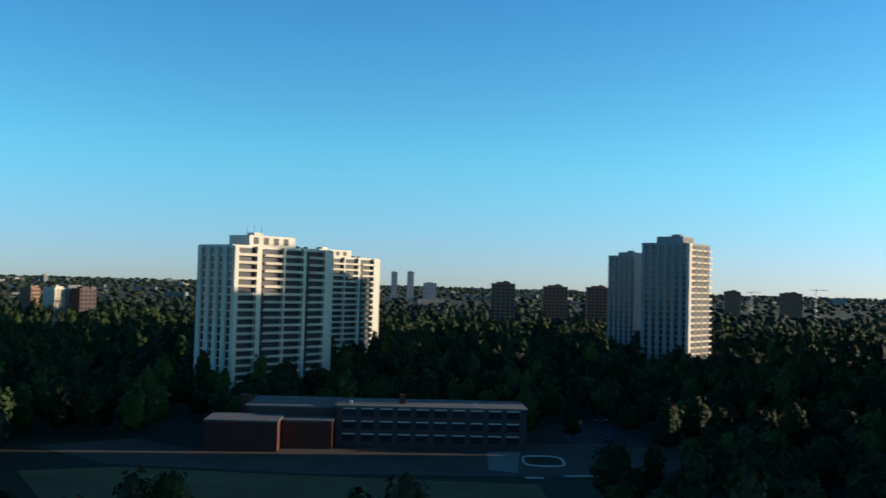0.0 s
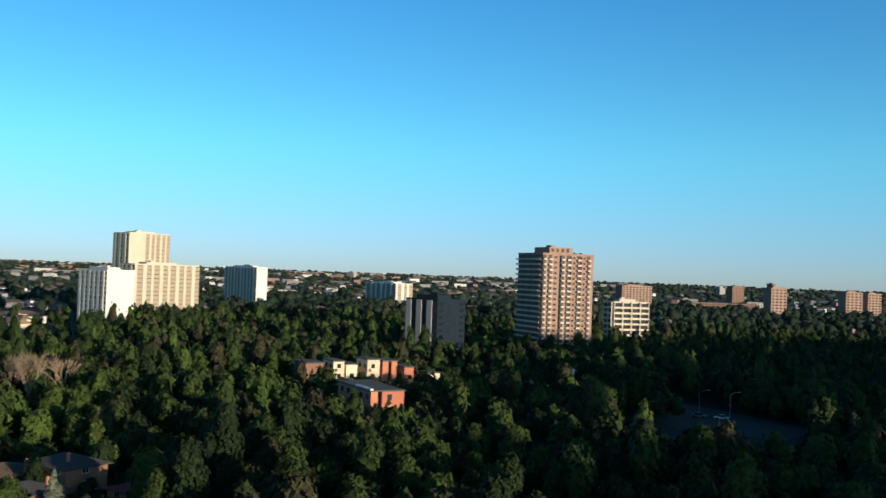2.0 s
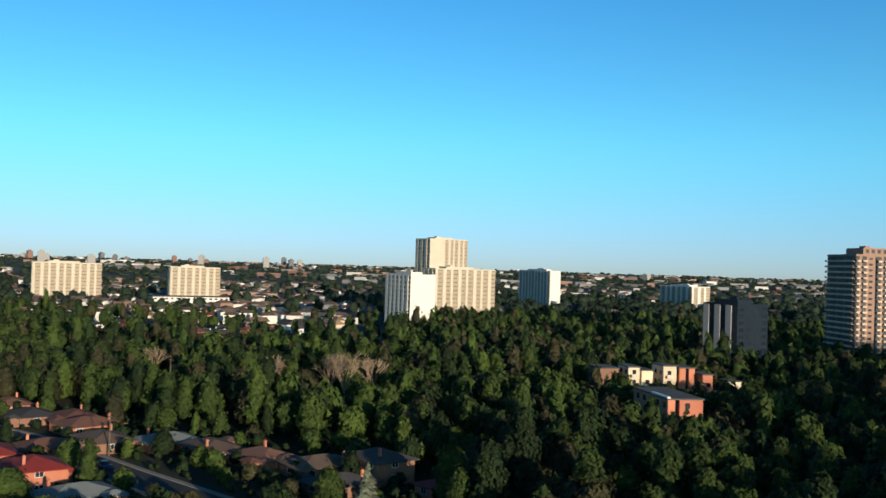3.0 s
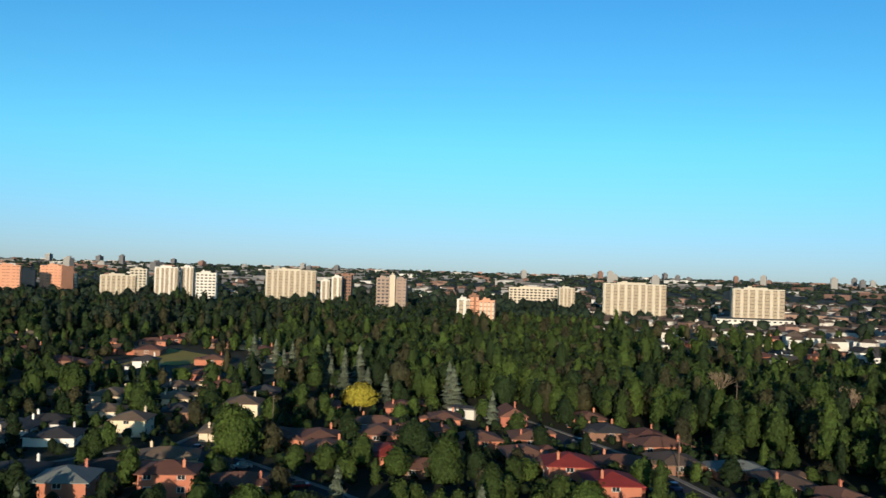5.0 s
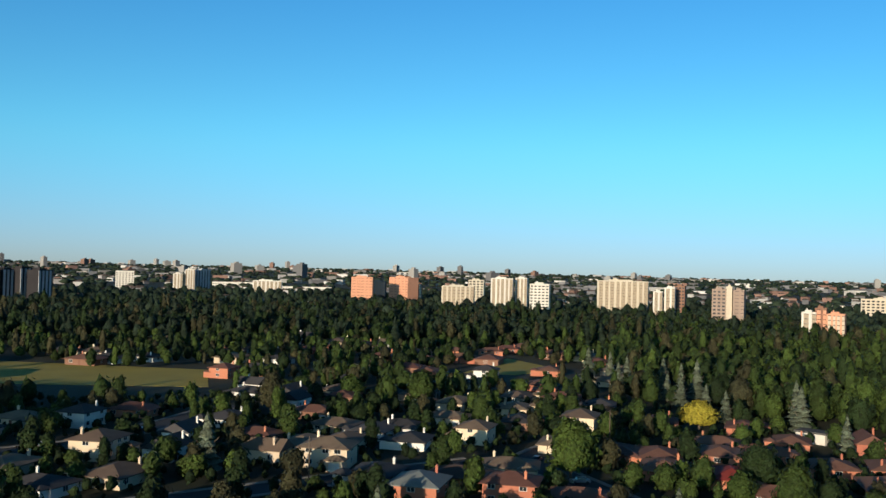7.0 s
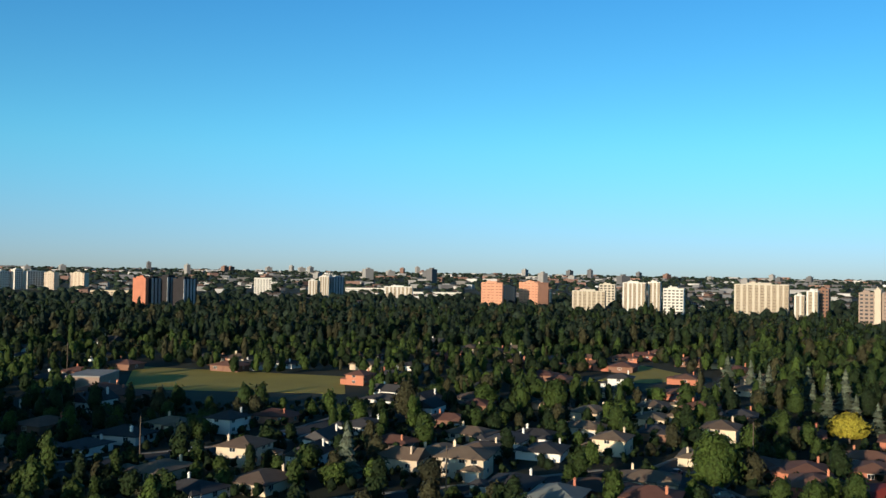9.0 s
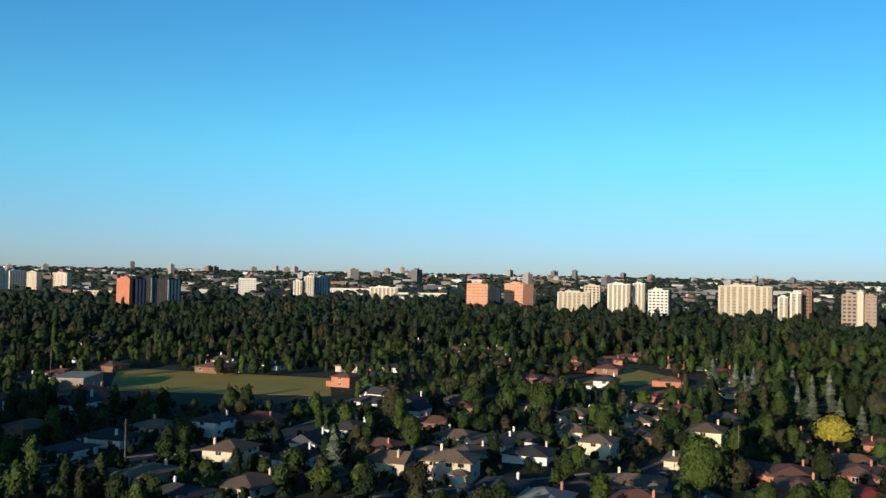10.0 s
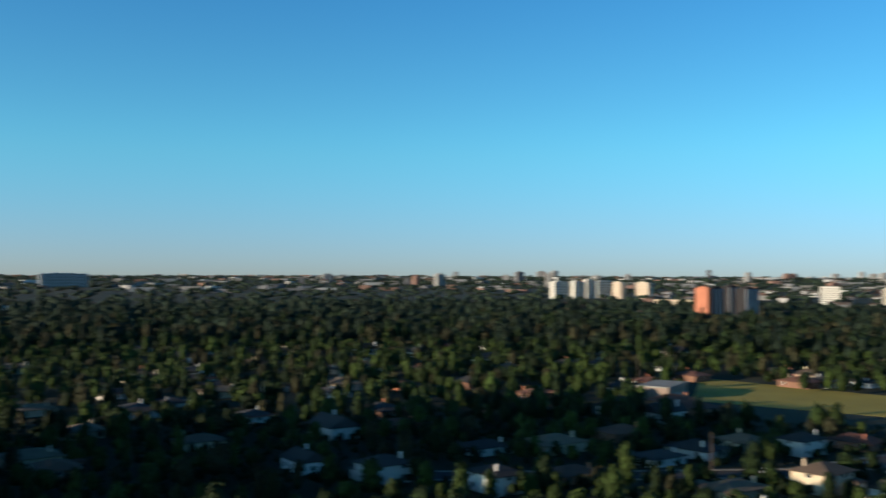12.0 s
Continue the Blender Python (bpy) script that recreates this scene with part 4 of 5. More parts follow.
# more houses along the streets further out, in loose rows
row_rng = random.Random(5)
for az0, az1, d0, d1, count, codes in ((124, 190, 240, 640, 62, "W1 C1 W3 N1 K1 W1 C1"), (76, 93, 430, 760, 58, "W1 C1 N1 W3 O1 C3 O1"), (110, 128, 400, 520, 14, "O1 N1 C1")):
    k = 0
    for _ in range(count * 6):
        if k >= count:
            break
        a, r = row_rng.uniform(az0, az1), math.sqrt(row_rng.uniform(d0 ** 2, d1 ** 2))
        x, y = polar(a, r)
        x = round(x / 26) * 26 + row_rng.uniform(-4, 4)
        n = len(H_SEEN)
        put_house(row_rng.choice(codes.split()), x, y, 18 + row_rng.choice((0, 90)), row_rng.uniform(0.9, 1.1), simple=True)
        k += len(H_SEEN) > n


# ---- school with its yard ----
M_ROOF_S = mat("grey_gravelled_roof", (0.12, 0.117, 0.11), 0.95, var=0.3, scale=0.2, fine=4)


def school():
    e = new("school_building")
    tagged(e, "low red-brown brick school with a long classroom wing and boxy halls", "school")
    m = pose(-27, 229.5, 0, 0, 0, 3.2)
    e.matrix_world = m
    # local x along the front, y to the back
    part("wall", boxes((0, 45.6, 0, 15, -0.3, 9.3)), M_DARK, e, "brown brick classroom wing")
    part("roof", boxes((-0.3, 45.9, -0.3, 15.3, 9.303, 9.75)), M_ROOF_S, e, "flat grey gravel roof")
    hall = part("hall", boxes((-21.5, -0.4, 3, 22, -0.3, 8.6)), M_DARK, e)
    part("hall_roof", boxes((-21.8, -0.1, 2.7, 22.3, 8.603, 9.0)), M_ROOF_S, e)
    for x0, x1, y0, z in ((-29, -12.5, -9.5, 6.7), (-12.2, -0.5, -4.5, 6.3)):
        part("gym_block", boxes((x0, x1, y0, 2.99, -0.3, z)), M_REDBRICK, e, "red brick windowless block")
        part("gym_roof", boxes((x0 - 0.2, x1 + 0.2, y0 - 0.2, 2.98, z + 0.003, z + 0.4)), M_ROOF_S, e)
    part("chimney", boxes((-24, -21.8, 9, 11.5, 0, 10.6)), M_REDBRICK, e, "square orange brick chimney")
    part("chimney", boxes((15, 16.4, 5, 6.4, 9.76, 12.0)), M_REDBRICK, e, "square orange brick chimney")
    w0 = s0 = None
    for k in range(3):
        for i in range(10):
            z, x = 0.9 + k * 3.0, 3.2 + i * 4.35
            if w0 is None:
                w0 = part("window", boxes((-1.5, 1.5, -0.06, -0.004, 0.5, 2.0), (-1.6, 1.6, -0.1, -0.064, 0.38, 0.5)), M_GLASS, e)
                s0 = part("window_panel", boxes((-1.5, 1.5, -0.08, -0.004, 2.003, 2.3)), M_FRAME, w0, "pale panel above the glass")
                w = w0
            else:
                w = again(w0, (0, 0, 0), e)
                again(s0, (0, 0, 0), w)
            w.matrix_basis = pose(x, 0, z)
    part("roof_vent", boxes((3, 3.8, 2, 2.8, 9.76, 10.6)), M_FRAME, e)
    part("roof_vent", boxes((33, 33.8, 2, 2.8, 9.76, 10.5)), M_FRAME, e)
    for i in range(5):
        q = m @ Vector((-26 + i * 16, 5, 0))
        KEEP_OUT.append((q.x, q.y, 16))


school()
sheet("schoolyard", [(-95, 218), (-70, 200), (-30, 196), (40, 202), (66, 226), (40, 246), (20, 240), (-26, 229), (-58, 219), (-75, 232)], 0.05, M_YARD, "worn asphalt schoolyard and car park", "pavement")
sheet("lawn", [(-85, 190), (-60, 150), (20, 150), (18, 192), (-30, 194), (-68, 197)], 0.055, M_TURF, "dry yellowing lawn before the school", "lawn")
for q in ((-80, 214), (-60, 205), (-40, 200), (-20, 205), (0, 210), (20, 214), (40, 215), (0, 224), (-20, 190), (-50, 180), (-60, 168), (-30, 165), (-5, 172), (10, 165), (-75, 190), (-10, 185), (-50, 150), (-25, 145), (0, 150), (15, 148), (-60, 218), (-30, 218), (-10, 218), (10, 226), (-45, 212)):
    KEEP_OUT.append((*q, 13))


for q in ((-40, 197), (-35, 178), (-18, 172), (0, 182), (-50, 165)):
    KEEP_OUT.append((*q, 21))


def low_block(x, y, turn, w, d, h, wall, label, roof=M_TAR, front=26):
    """A flat-roofed low building with a roof edge, windows and a door."""
    e = new("low_building")
    tagged(e, label, "building")
    e.matrix_world = pose(x, y, float(ground_z(math.hypot(x, y))), 0, 0, turn)
    part("wall", boxes((-w / 2, w / 2, -d / 2, d / 2, -0.3, h)), wall, e)
    part("roof", boxes((-w / 2 - 0.3, w / 2 + 0.3, -d / 2 - 0.3, d / 2 + 0.3, h + 0.003, h + 0.5)), roof, e)
    n = max(1, int(w / 4.2))
    for k in range(max(1, int(h / 3))):
        for i in range(n):
            p = part("window", boxes((-1.1, 1.1, -0.05, -0.004, 0.9, 2.2)), M_GLASS, e)
            p.matrix_basis = pose(-w / 2 + w * (i + 0.5) / n, -d / 2, k * 3)
    part("door", boxes((-0.6, 0.6, d / 2 + 0.004, d / 2 + 0.06, 0, 2.2)), M_FRAME, e)
    KEEP_OUT.append((x, y, max(w, d) * (0.55 if front else 0.4)))
    if math.hypot(x, y) < 400:
        open_front(x, y, front, 5.2)
    H_SEEN.append((x, y))
    return e


M_COPING = mat("pale_metal_coping", (0.6, 0.6, 0.58), 0.6, var=0.1, bump=0.02)


def brick_block(x, y, w, d, h, wall, text, slots=(), canopy=False):
    """A flat-roofed brick block turned to the evening sun: tall near-black recessed slots, a pale coping along one
    edge, balconies.
    """
    e = new("low_building")
    tagged(e, text, "building")
    e.matrix_world = pose(x, y, 0, 0, 0, 80)
    cut = [-w / 2] + [q for u in slots for q in (-w / 2 + w * u - 0.55, -w / 2 + w * u + 0.55)] + [w / 2]
    for i in range(0, len(cut), 2):
        part("wall", boxes((cut[i], cut[i + 1], -d / 2, d / 2, -0.3, h)), wall, e)
    for u in slots:
        c = -w / 2 + w * u
        part("stair_slot", boxes((c - 0.547, c + 0.547, -d / 2 + 1.2, d / 2 - 0.3, -0.3, h - 0.25)), M_SLATE_SHADE, e, "near-black recessed slot")
    part("roof", boxes((-w / 2 - 0.25, w / 2 + 0.25, -d / 2 - 0.25, d / 2 + 0.25, h + 0.003, h + 0.35)), M_TAR, e)
    if slots and not canopy:
        part("coping", boxes((-w / 2 - 0.3, -w / 2 + 0.5, -d / 2 - 0.3, -d / 2 + 9, h + 0.353, h + 0.75)), M_COPING, e, "pale sheet-metal coping")
    for k in range(int(h / 3)):
        for i in range(int(w / 2.9)):
            c = -w / 2 + 1.9 + i * 2.9
            if any(abs(c + w / 2 - w * u) < 1.4 for u in slots):
                continue
            p = part("window", boxes((c - 0.6, c + 0.6, -d / 2 - 0.05, -d / 2 - 0.004, k * 3 + 1.0, k * 3 + 2.3)), M_GLASS, e)
            if canopy:
                part("balcony", boxes((c - 1.1, c + 1.1, -d / 2 - 1.0, -d / 2 - 0.9, k * 3 + 0.1, k * 3 + 1.0), (c - 1.1, c + 1.1, -d / 2 - 0.897, -d / 2 - 0.004, k * 3 + 0.1, k * 3 + 0.25)), M_PARAPET, e)
        for i in range(int(d / 4)):
            c = -d / 2 + 2 + i * 4
            part("window", boxes((-w / 2 - 0.05, -w / 2 - 0.004, c - 0.8, c + 0.8, k * 3 + 1.0, k * 3 + 2.3)), M_GLASS, e)
    KEEP_OUT.append((x, y, max(w, d) * 0.4))
    H_SEEN.append((x, y))


for x, y, w, d, h, wall, text, slots, canopy in (
        (-197.7, 130.5, 8.6, 21, 12.0, M_ORANGE, "boxy orange brick building with flat roof among trees", (0.27,), False),
        (-254.5, 167.0, 4.2, 9, 12.6, M_STUCCO, "cream end wing of a brick apartment block among trees", (), True),
        (-252.5, 171.8, 5.0, 9, 12.2, M_ORANGE, "orange brick apartment block with flat roof among trees", (0.5,), True),
        (-248, 176, 3.2, 9, 10.6, M_ORANGE, "narrow orange brick wing beside a taller block", (), False),
        (-258, 156.5, 3.6, 9, 12.0, M_STUCCO, "cream low apartment block with flat roof among trees", (), True),
        (-257, 160.8, 3.6, 8, 11.0, M_STUCCO, "cream low apartment block with flat roof among trees", (), True),
        (-261, 149.5, 6.0, 10, 11.4, M_BROWN, "brown brick apartment block with flat roof among trees", (), False),
        (-243, 183, 4.0, 6, 8.9, M_STUCCO, "cream and brick low block among trees", (), False),
        (-242, 188.5, 3.2, 6, 8.2, M_ORANGE, "small brick block among trees", (), False),
        (-240.5, 240.5, 2.6, 9, 8.8, M_WHITE, "small white block below the pink tower", (), False),
        (-239.5, 245.5, 3.0, 9, 8.0, M_PINK, "small pink brick block below a tower", (), False)):
    brick_block(x, y, w, d, h, wall, text, slots, canopy)
    for k in range(1, 4):
        KEEP_OUT.append((x + 7 * k, y + 0.9 * k, 4.2))
    if slots and not canopy:
        open_front(x, y, 13, 5.5)
        for k in range(1, 7):
            KEEP_OUT.append((x + 7 * k, y + 0.9 * k, 5))
for a in range(33, 42, 2):
    for r in range(216, 282, 9):
        KEEP_OUT.append((*polar(a, r), 6.5))
low_block(-192, -332, 40, 22, 12, 4.5, M_TAUPE, "long low brown building with a pale flat roof beside the field", roof=M_GRAVEL)
low_block(-270, -54, 78, 8, 5, 2.7, M_WHITE, "white flat-roofed building behind brick houses")
low_block(*polar(84.5, 825), 95, 62, 20, 9, M_WHITE, "long white podium building below an apartment slab")
for az, dist, w, h, wl_ in ((60.2, 1250, 60, 9, M_WHITE), (62.0, 1300, 40, 9, M_WHITE), (57.2, 1150, 40, 8, M_WHITE), (36.0, 1450, 90, 10, M_PINK), (34.0, 1500, 40, 12, M_WHITE), (99.5, 1300, 60, 9, M_WHITE), (81.5, 1000, 70, 8, M_PINK), (79.0, 980, 50, 8, M_PINK),
                          (114.5, 1150, 30, 8, M_WHITE), (103.0, 1200, 40, 8, M_WHITE), (130.0, 1500, 80, 8, M_WHITE), (134.0, 1700, 80, 8, M_WHITE), (140.2, 1500, 26, 26, M_WHITE), (148.5, 1400, 60, 8, M_STUCCO), (108.0, 690, 22, 6, M_STUCCO), (110.6, 760, 24, 6, M_STUCCO), (21.0, 600, 18, 8, M_STUCCO)):
    low_block(*polar(az, dist), az, w, 18, h + 0.0, wl_, "low flat-roofed commercial building beyond the trees")


# ---- street furniture and cars ----
def street_lamp(x, y, turn, h):
    e = new("street_lamp")
    tagged(e, "grey steel street lamp with a curved arm", "street lamp", group="street lamps")
    e.matrix_world = pose(x, y, 0, 0, 0, turn)
    bm = bmesh.new()
    bmesh.ops.create_cone(bm, segments=8, radius1=0.14, radius2=0.09, depth=h, cap_ends=True, matrix=pose(0, 0, h / 2))
    part("pole", bm, M_METAL, e)
    bm = bmesh.new()
    for i in range(4):
        a0, a1 = i / 4, (i + 1) / 4
        p, q = Vector((2.2 * a0, 0, h + 0.9 * math.sin(a0 * 1.57))), Vector((2.2 * a1, 0, h + 0.9 * math.sin(a1 * 1.57)))
        bmesh.ops.create_cone(bm, segments=6, radius1=0.07, radius2=0.06, depth=(q - p).length * 1.05, cap_ends=True, matrix=Matrix.Translation((p + q) / 2) @ (q - p).to_track_quat("Z", "Y").to_matrix().to_4x4())
    part("arm", bm, M_METAL, e)
    bm = boxes((2.1, 2.9, -0.18, 0.18, h + 0.78, h + 0.96))
    bmesh.ops.bevel(bm, geom=bm.edges[:], offset=0.05, segments=1, affect="EDGES")
    part("lamp_head", bm, M_FRAME, e)
    KEEP_OUT.append((x, y, 2.5))


for x, y, a, h in ((-168, 235, 40, 8.5), (-178, 234, 40, 8.0), (-153, 257, 40, 8.0), (-141, 295, 40, 8.5)):
    street_lamp(x, y, a, h)


def pole(x, y, h):
    e = new("utility_pole")
    tagged(e, "weathered wooden utility pole with a cross arm", "utility pole", group="utility poles")
    e.matrix_world = pose(x, y, 0, 0, 0, 30)
    bm = bmesh.new()
    bmesh.ops.create_cone(bm, segments=8, radius1=0.17, radius2=0.11, depth=h, cap_ends=True, matrix=pose(0, 0, h / 2))
    part("post", bm, M_BARK, e)
    part("cross_arm", boxes((-1.2, 1.2, 0.12, 0.24, h - 1.0, h - 0.85)), M_BARK, e)
    KEEP_OUT.append((x, y, 2.5))


for x, y, h in ((-75, 252, 9.5), (-129, -205, 9.5), (-207, 4, 9.0), (-152, -130, 9), (-186, -340, 16), (-262, 20, 15), (-230, -96, 9), (-120, -300, 11)):
    pole(x, y, h)
sheet("car_park", [(-214, 262), (-150, 252), (-144, 226), (-166, 212), (-196, 226)], 0.05, M_YARD, "asphalt road and car park among trees", "road")
for q in ((-200, 252), (-185, 245), (-170, 240), (-158, 240), (-150, 235), (-170, 222), (-160, 228), (-150, 222), (-145, 215)):
    KEEP_OUT.append((*q, 10))

# the school's drive, with a kerbed turning loop
M_KERB = mat("pale_painted_kerb", (0.55, 0.53, 0.48), 0.8, var=0.2, scale=0.6, fine=4)
sheet("drive", [(30, 236), (33, 286), (46, 286), (51, 228)], 0.046, M_ASPHALT, "worn asphalt drive beside the school", "road")
sheet("forecourt", [(9, 228), (17, 229.5), (14.5, 203), (8.7, 206)], 0.06, M_PAVE, "pale paved forecourt before the school", "pavement")
for q in ((38, 255), (39, 270), (42, 240), (22, 217), (22, 203), (30, 206), (38, 222), (12, 205), (24, 192), (33, 194)):
    KEEP_OUT.append((*q, 9))


def kerb(points, label):
    """A low kerb, one stone after another."""
    e = new("kerb")
    e.matrix_world = pose(*points[0], 0.05)
    tagged(e, label, "kerb")
    for (x0, y0), (x1, y1) in zip(points, points[1:]):
        n = max(1, round(math.hypot(x1 - x0, y1 - y0) / 1.2))
        long = math.hypot(x1 - x0, y1 - y0) / n
        bm = boxes((0.01, long - 0.01, -0.2, 0.2, 0, 0.28))
        bmesh.ops.bevel(bm, geom=bm.edges[:], offset=0.03, segments=1, affect="EDGES")
        first = part("kerb_stone", bm, M_KERB, e)
        turn = math.degrees(math.atan2(y1 - y0, x1 - x0))
        for i in range(n):
            c = first if i == 0 else again(first, (0, 0, 0), e)
            c.matrix_basis = pose(x0 + (x1 - x0) * i / n - points[0][0], y0 + (y1 - y0) * i / n - points[0][1], 0, 0, 0, turn)


oval = [(21.3 + 4.6 * abs(math.cos(a)) ** 0.6 * math.copysign(1, math.cos(a)), 217.4 + 6.2 * abs(math.sin(a)) ** 0.6 * math.copysign(1, math.sin(a))) for a in (math.pi * k / 8 for k in range(17))]
kerb(oval, "pale kerb round a planted turning loop")
kerb([(15.8, 198), (19.6, 198)], "short pale kerb along the school drive")
kerb([(24.2, 200.5), (30.4, 201.5)], "pale kerb along the school drive")
sheet("planted_island", [(21.3 + (x - 21.3) * 0.93, 217.4 + (y - 217.4) * 0.93) for x, y in oval[:-1]], 0.12, M_GROUND, "dark planted island inside the turning loop", "lawn")

CAR_PAINT = [mat("car_paint", c, 0.3, metal=0.2, var=0.05, bump=0, spec=0.5) for c in ((0.7, 0.7, 0.7), (0.03, 0.05, 0.12), (0.25, 0.02, 0.02), (0.2, 0.2, 0.21))]
M_TYRE = mat("tyre_rubber", (0.02, 0.02, 0.02), 0.9)


def car(x, y, turn, paint, word):
    e = new("car")
    tagged(e, f"{word} parked saloon car on asphalt", "car", group="parked cars")
    e.matrix_world = pose(x, y, 0.06, 0, 0, turn)
    bm = boxes((-2.2, 2.2, -0.88, 0.88, 0.3, 0.85))
    bmesh.ops.bevel(bm, geom=bm.edges[:], offset=0.12, segments=2, affect="EDGES")
    part("body", bm, paint, e)
    bm = boxes((-1.35, 0.95, -0.74, 0.74, 0.8, 1.4))
    for v in bm.verts:
        if v.co.z > 1:
            v.co.x, v.co.y = v.co.x * 0.68 - 0.05, v.co.y * 0.86
    bmesh.ops.bevel(bm, geom=bm.edges[:], offset=0.06, segments=1, affect="EDGES")
    part("cabin_glass", bm, M_GLASS, e)
    part("roof_panel", boxes((-0.93, 0.58, -0.6, 0.6, 1.395, 1.43)), paint, e)
    w0 = None
    for a, b in ((-1.35, -0.8), (1.35, -0.8), (-1.35, 0.8), (1.35, 0.8)):
        if w0 is None:
            bm = bmesh.new()
            bmesh.ops.create_cone(bm, segments=14, radius1=0.32, radius2=0.32, depth=0.22, cap_ends=True, matrix=pose(0, 0, 0, 90))
            w0 = part("wheel", bm, M_TYRE, e)
            w0.matrix_basis = pose(a, b, 0.32)
        else:
            again(w0, (a, b, 0.32), e)
    KEEP_OUT.append((x, y, 3))


WORDS = ("white", "dark blue", "dark red", "grey")
for i, (x, y, a) in enumerate(((34, 262, 85), (41, 250, 80), (60, 236, 30), (-181, 238, 20), (-175, 241, 20), (-196, 246, 20), (-198, -101, 5), (-184, -84, -50), (-208, -1, 25), (-196, 3, 20), (-172, -67, -55), (-240, -19, 35), (-140, -199, 170), (-168, -200, 190), (48, 222, 30), (44.5, 284, 20), (38, 226, 80))):
    car(x, y, a, CAR_PAINT[i % 4], WORDS[i % 4])



def lattice_mast(name, x, y, h, base, label, category, arms=()):
    """Four legs that lean together, with cross bracing, and cross arms."""
    e = new(name)
    tagged(e, label, category)
    e.matrix_world = pose(x, y, float(ground_z(math.hypot(x, y))), 0, 0, 30)

    def bar(bm, p, q, r):
        p, q = Vector(p), Vector(q)
        bmesh.ops.create_cone(bm, segments=4, radius1=r, radius2=r, depth=(q - p).length, cap_ends=True, matrix=Matrix.Translation((p + q) / 2) @ (q - p).to_track_quat("Z", "Y").to_matrix().to_4x4())
    t = base * 0.25
    corners = ((-1, -1), (1, -1), (1, 1), (-1, 1))
    for a, b in corners:
        bm = bmesh.new()
        bar(bm, (a * base, b * base, 0), (a * t, b * t, h), 0.16)
        part("leg", bm, M_METAL, e)
    n = 6
    for k in range(n):
        bm = bmesh.new()
        r0, r1 = base + (t - base) * k / n, base + (t - base) * (k + 1) / n
        for i in range(4):
            (a, b), (c, d_) = corners[i], corners[(i + 1) % 4]
            bar(bm, (a * r0, b * r0, h * k / n), (c * r1, d_ * r1, h * (k + 1) / n), 0.09)
        part("bracing", bm, M_METAL, e)
    for z, x0, x1 in arms:
        bm = bmesh.new()
        bar(bm, (x0, 0, z), (x1, 0, z), 0.3)
        bar(bm, (0, 0, z + 3), (x1 * 0.9, 0, z), 0.12)
        part("arm", bm, M_METAL, e)


lattice_mast("pylon", *polar(22.4, 520), 27, 2.6, "grey steel lattice pylon above dark trees", "pylon", ((22, -6, 6), (25.5, -4, 4)))
lattice_mast("tower_crane", *polar(-20.6, 1350), 46, 1.6, "construction tower crane on the skyline", "crane", ((44, -12, 22),))
lattice_mast("tower_crane", *polar(-17.2, 1500), 40, 1.6, "construction tower crane on the skyline", "crane", ((38, -10, 20),))
for az, dist, z0 in ((12.2, 326, 54.0), (11.8, 328, 54.0), (11.4, 330, 54.0)):
    e = new("roof_antenna")
    tagged(e, "thin steel antenna mast on a tower roof", "antenna", group="roof antennas")
    e.matrix_world = pose(*polar(az, dist), z0 - 0.05)
    bm = bmesh.new()
    bmesh.ops.create_cone(bm, segments=6, radius1=0.12, radius2=0.05, depth=3.4, cap_ends=True, matrix=pose(0, 0, 1.7))
    part("mast", bm, M_METAL, e)

# spruces and other trees that stand out
for x, y, s in ((-362, -149, 4.2), (-333, -105, 4.8), (-296, -64, 4.6), (-252, -43, 3.6), (-356, -118, 3.6), (-357, -140, 4.0)):
    put_tree(PROTO_F[int(rng.integers(4))], x, y, s, 1.2)
    KEEP_OUT.append((x, y, 4.5))
    open_front(x, y, 30, 5.2)
for x, y, s in ((-347, -152, 6.0), (-283, -60, 5.4), (-353, -124, 5.0), (-143, -150, 5.2), (-300, -92, 4.0), (-312, -104, 4.2), (-322, -112, 4.0), (-335, -135, 4.6), (-286, -82, 4.0)):
    put_tree(PROTO_F[int(rng.integers(4))], x, y, s)
    KEEP_OUT.append((x, y, 3))
for x, y, s in ((-186, -87, 5.4), (-257, -171, 5.2), (-214, -196, 4.8), (-200, -52, 4.2), (-178, -40, 4.4)):
    put_tree(PROTOS[int(rng.integers(len(PROTOS)))], x, y, s)
    KEEP_OUT.append((x, y, 4))


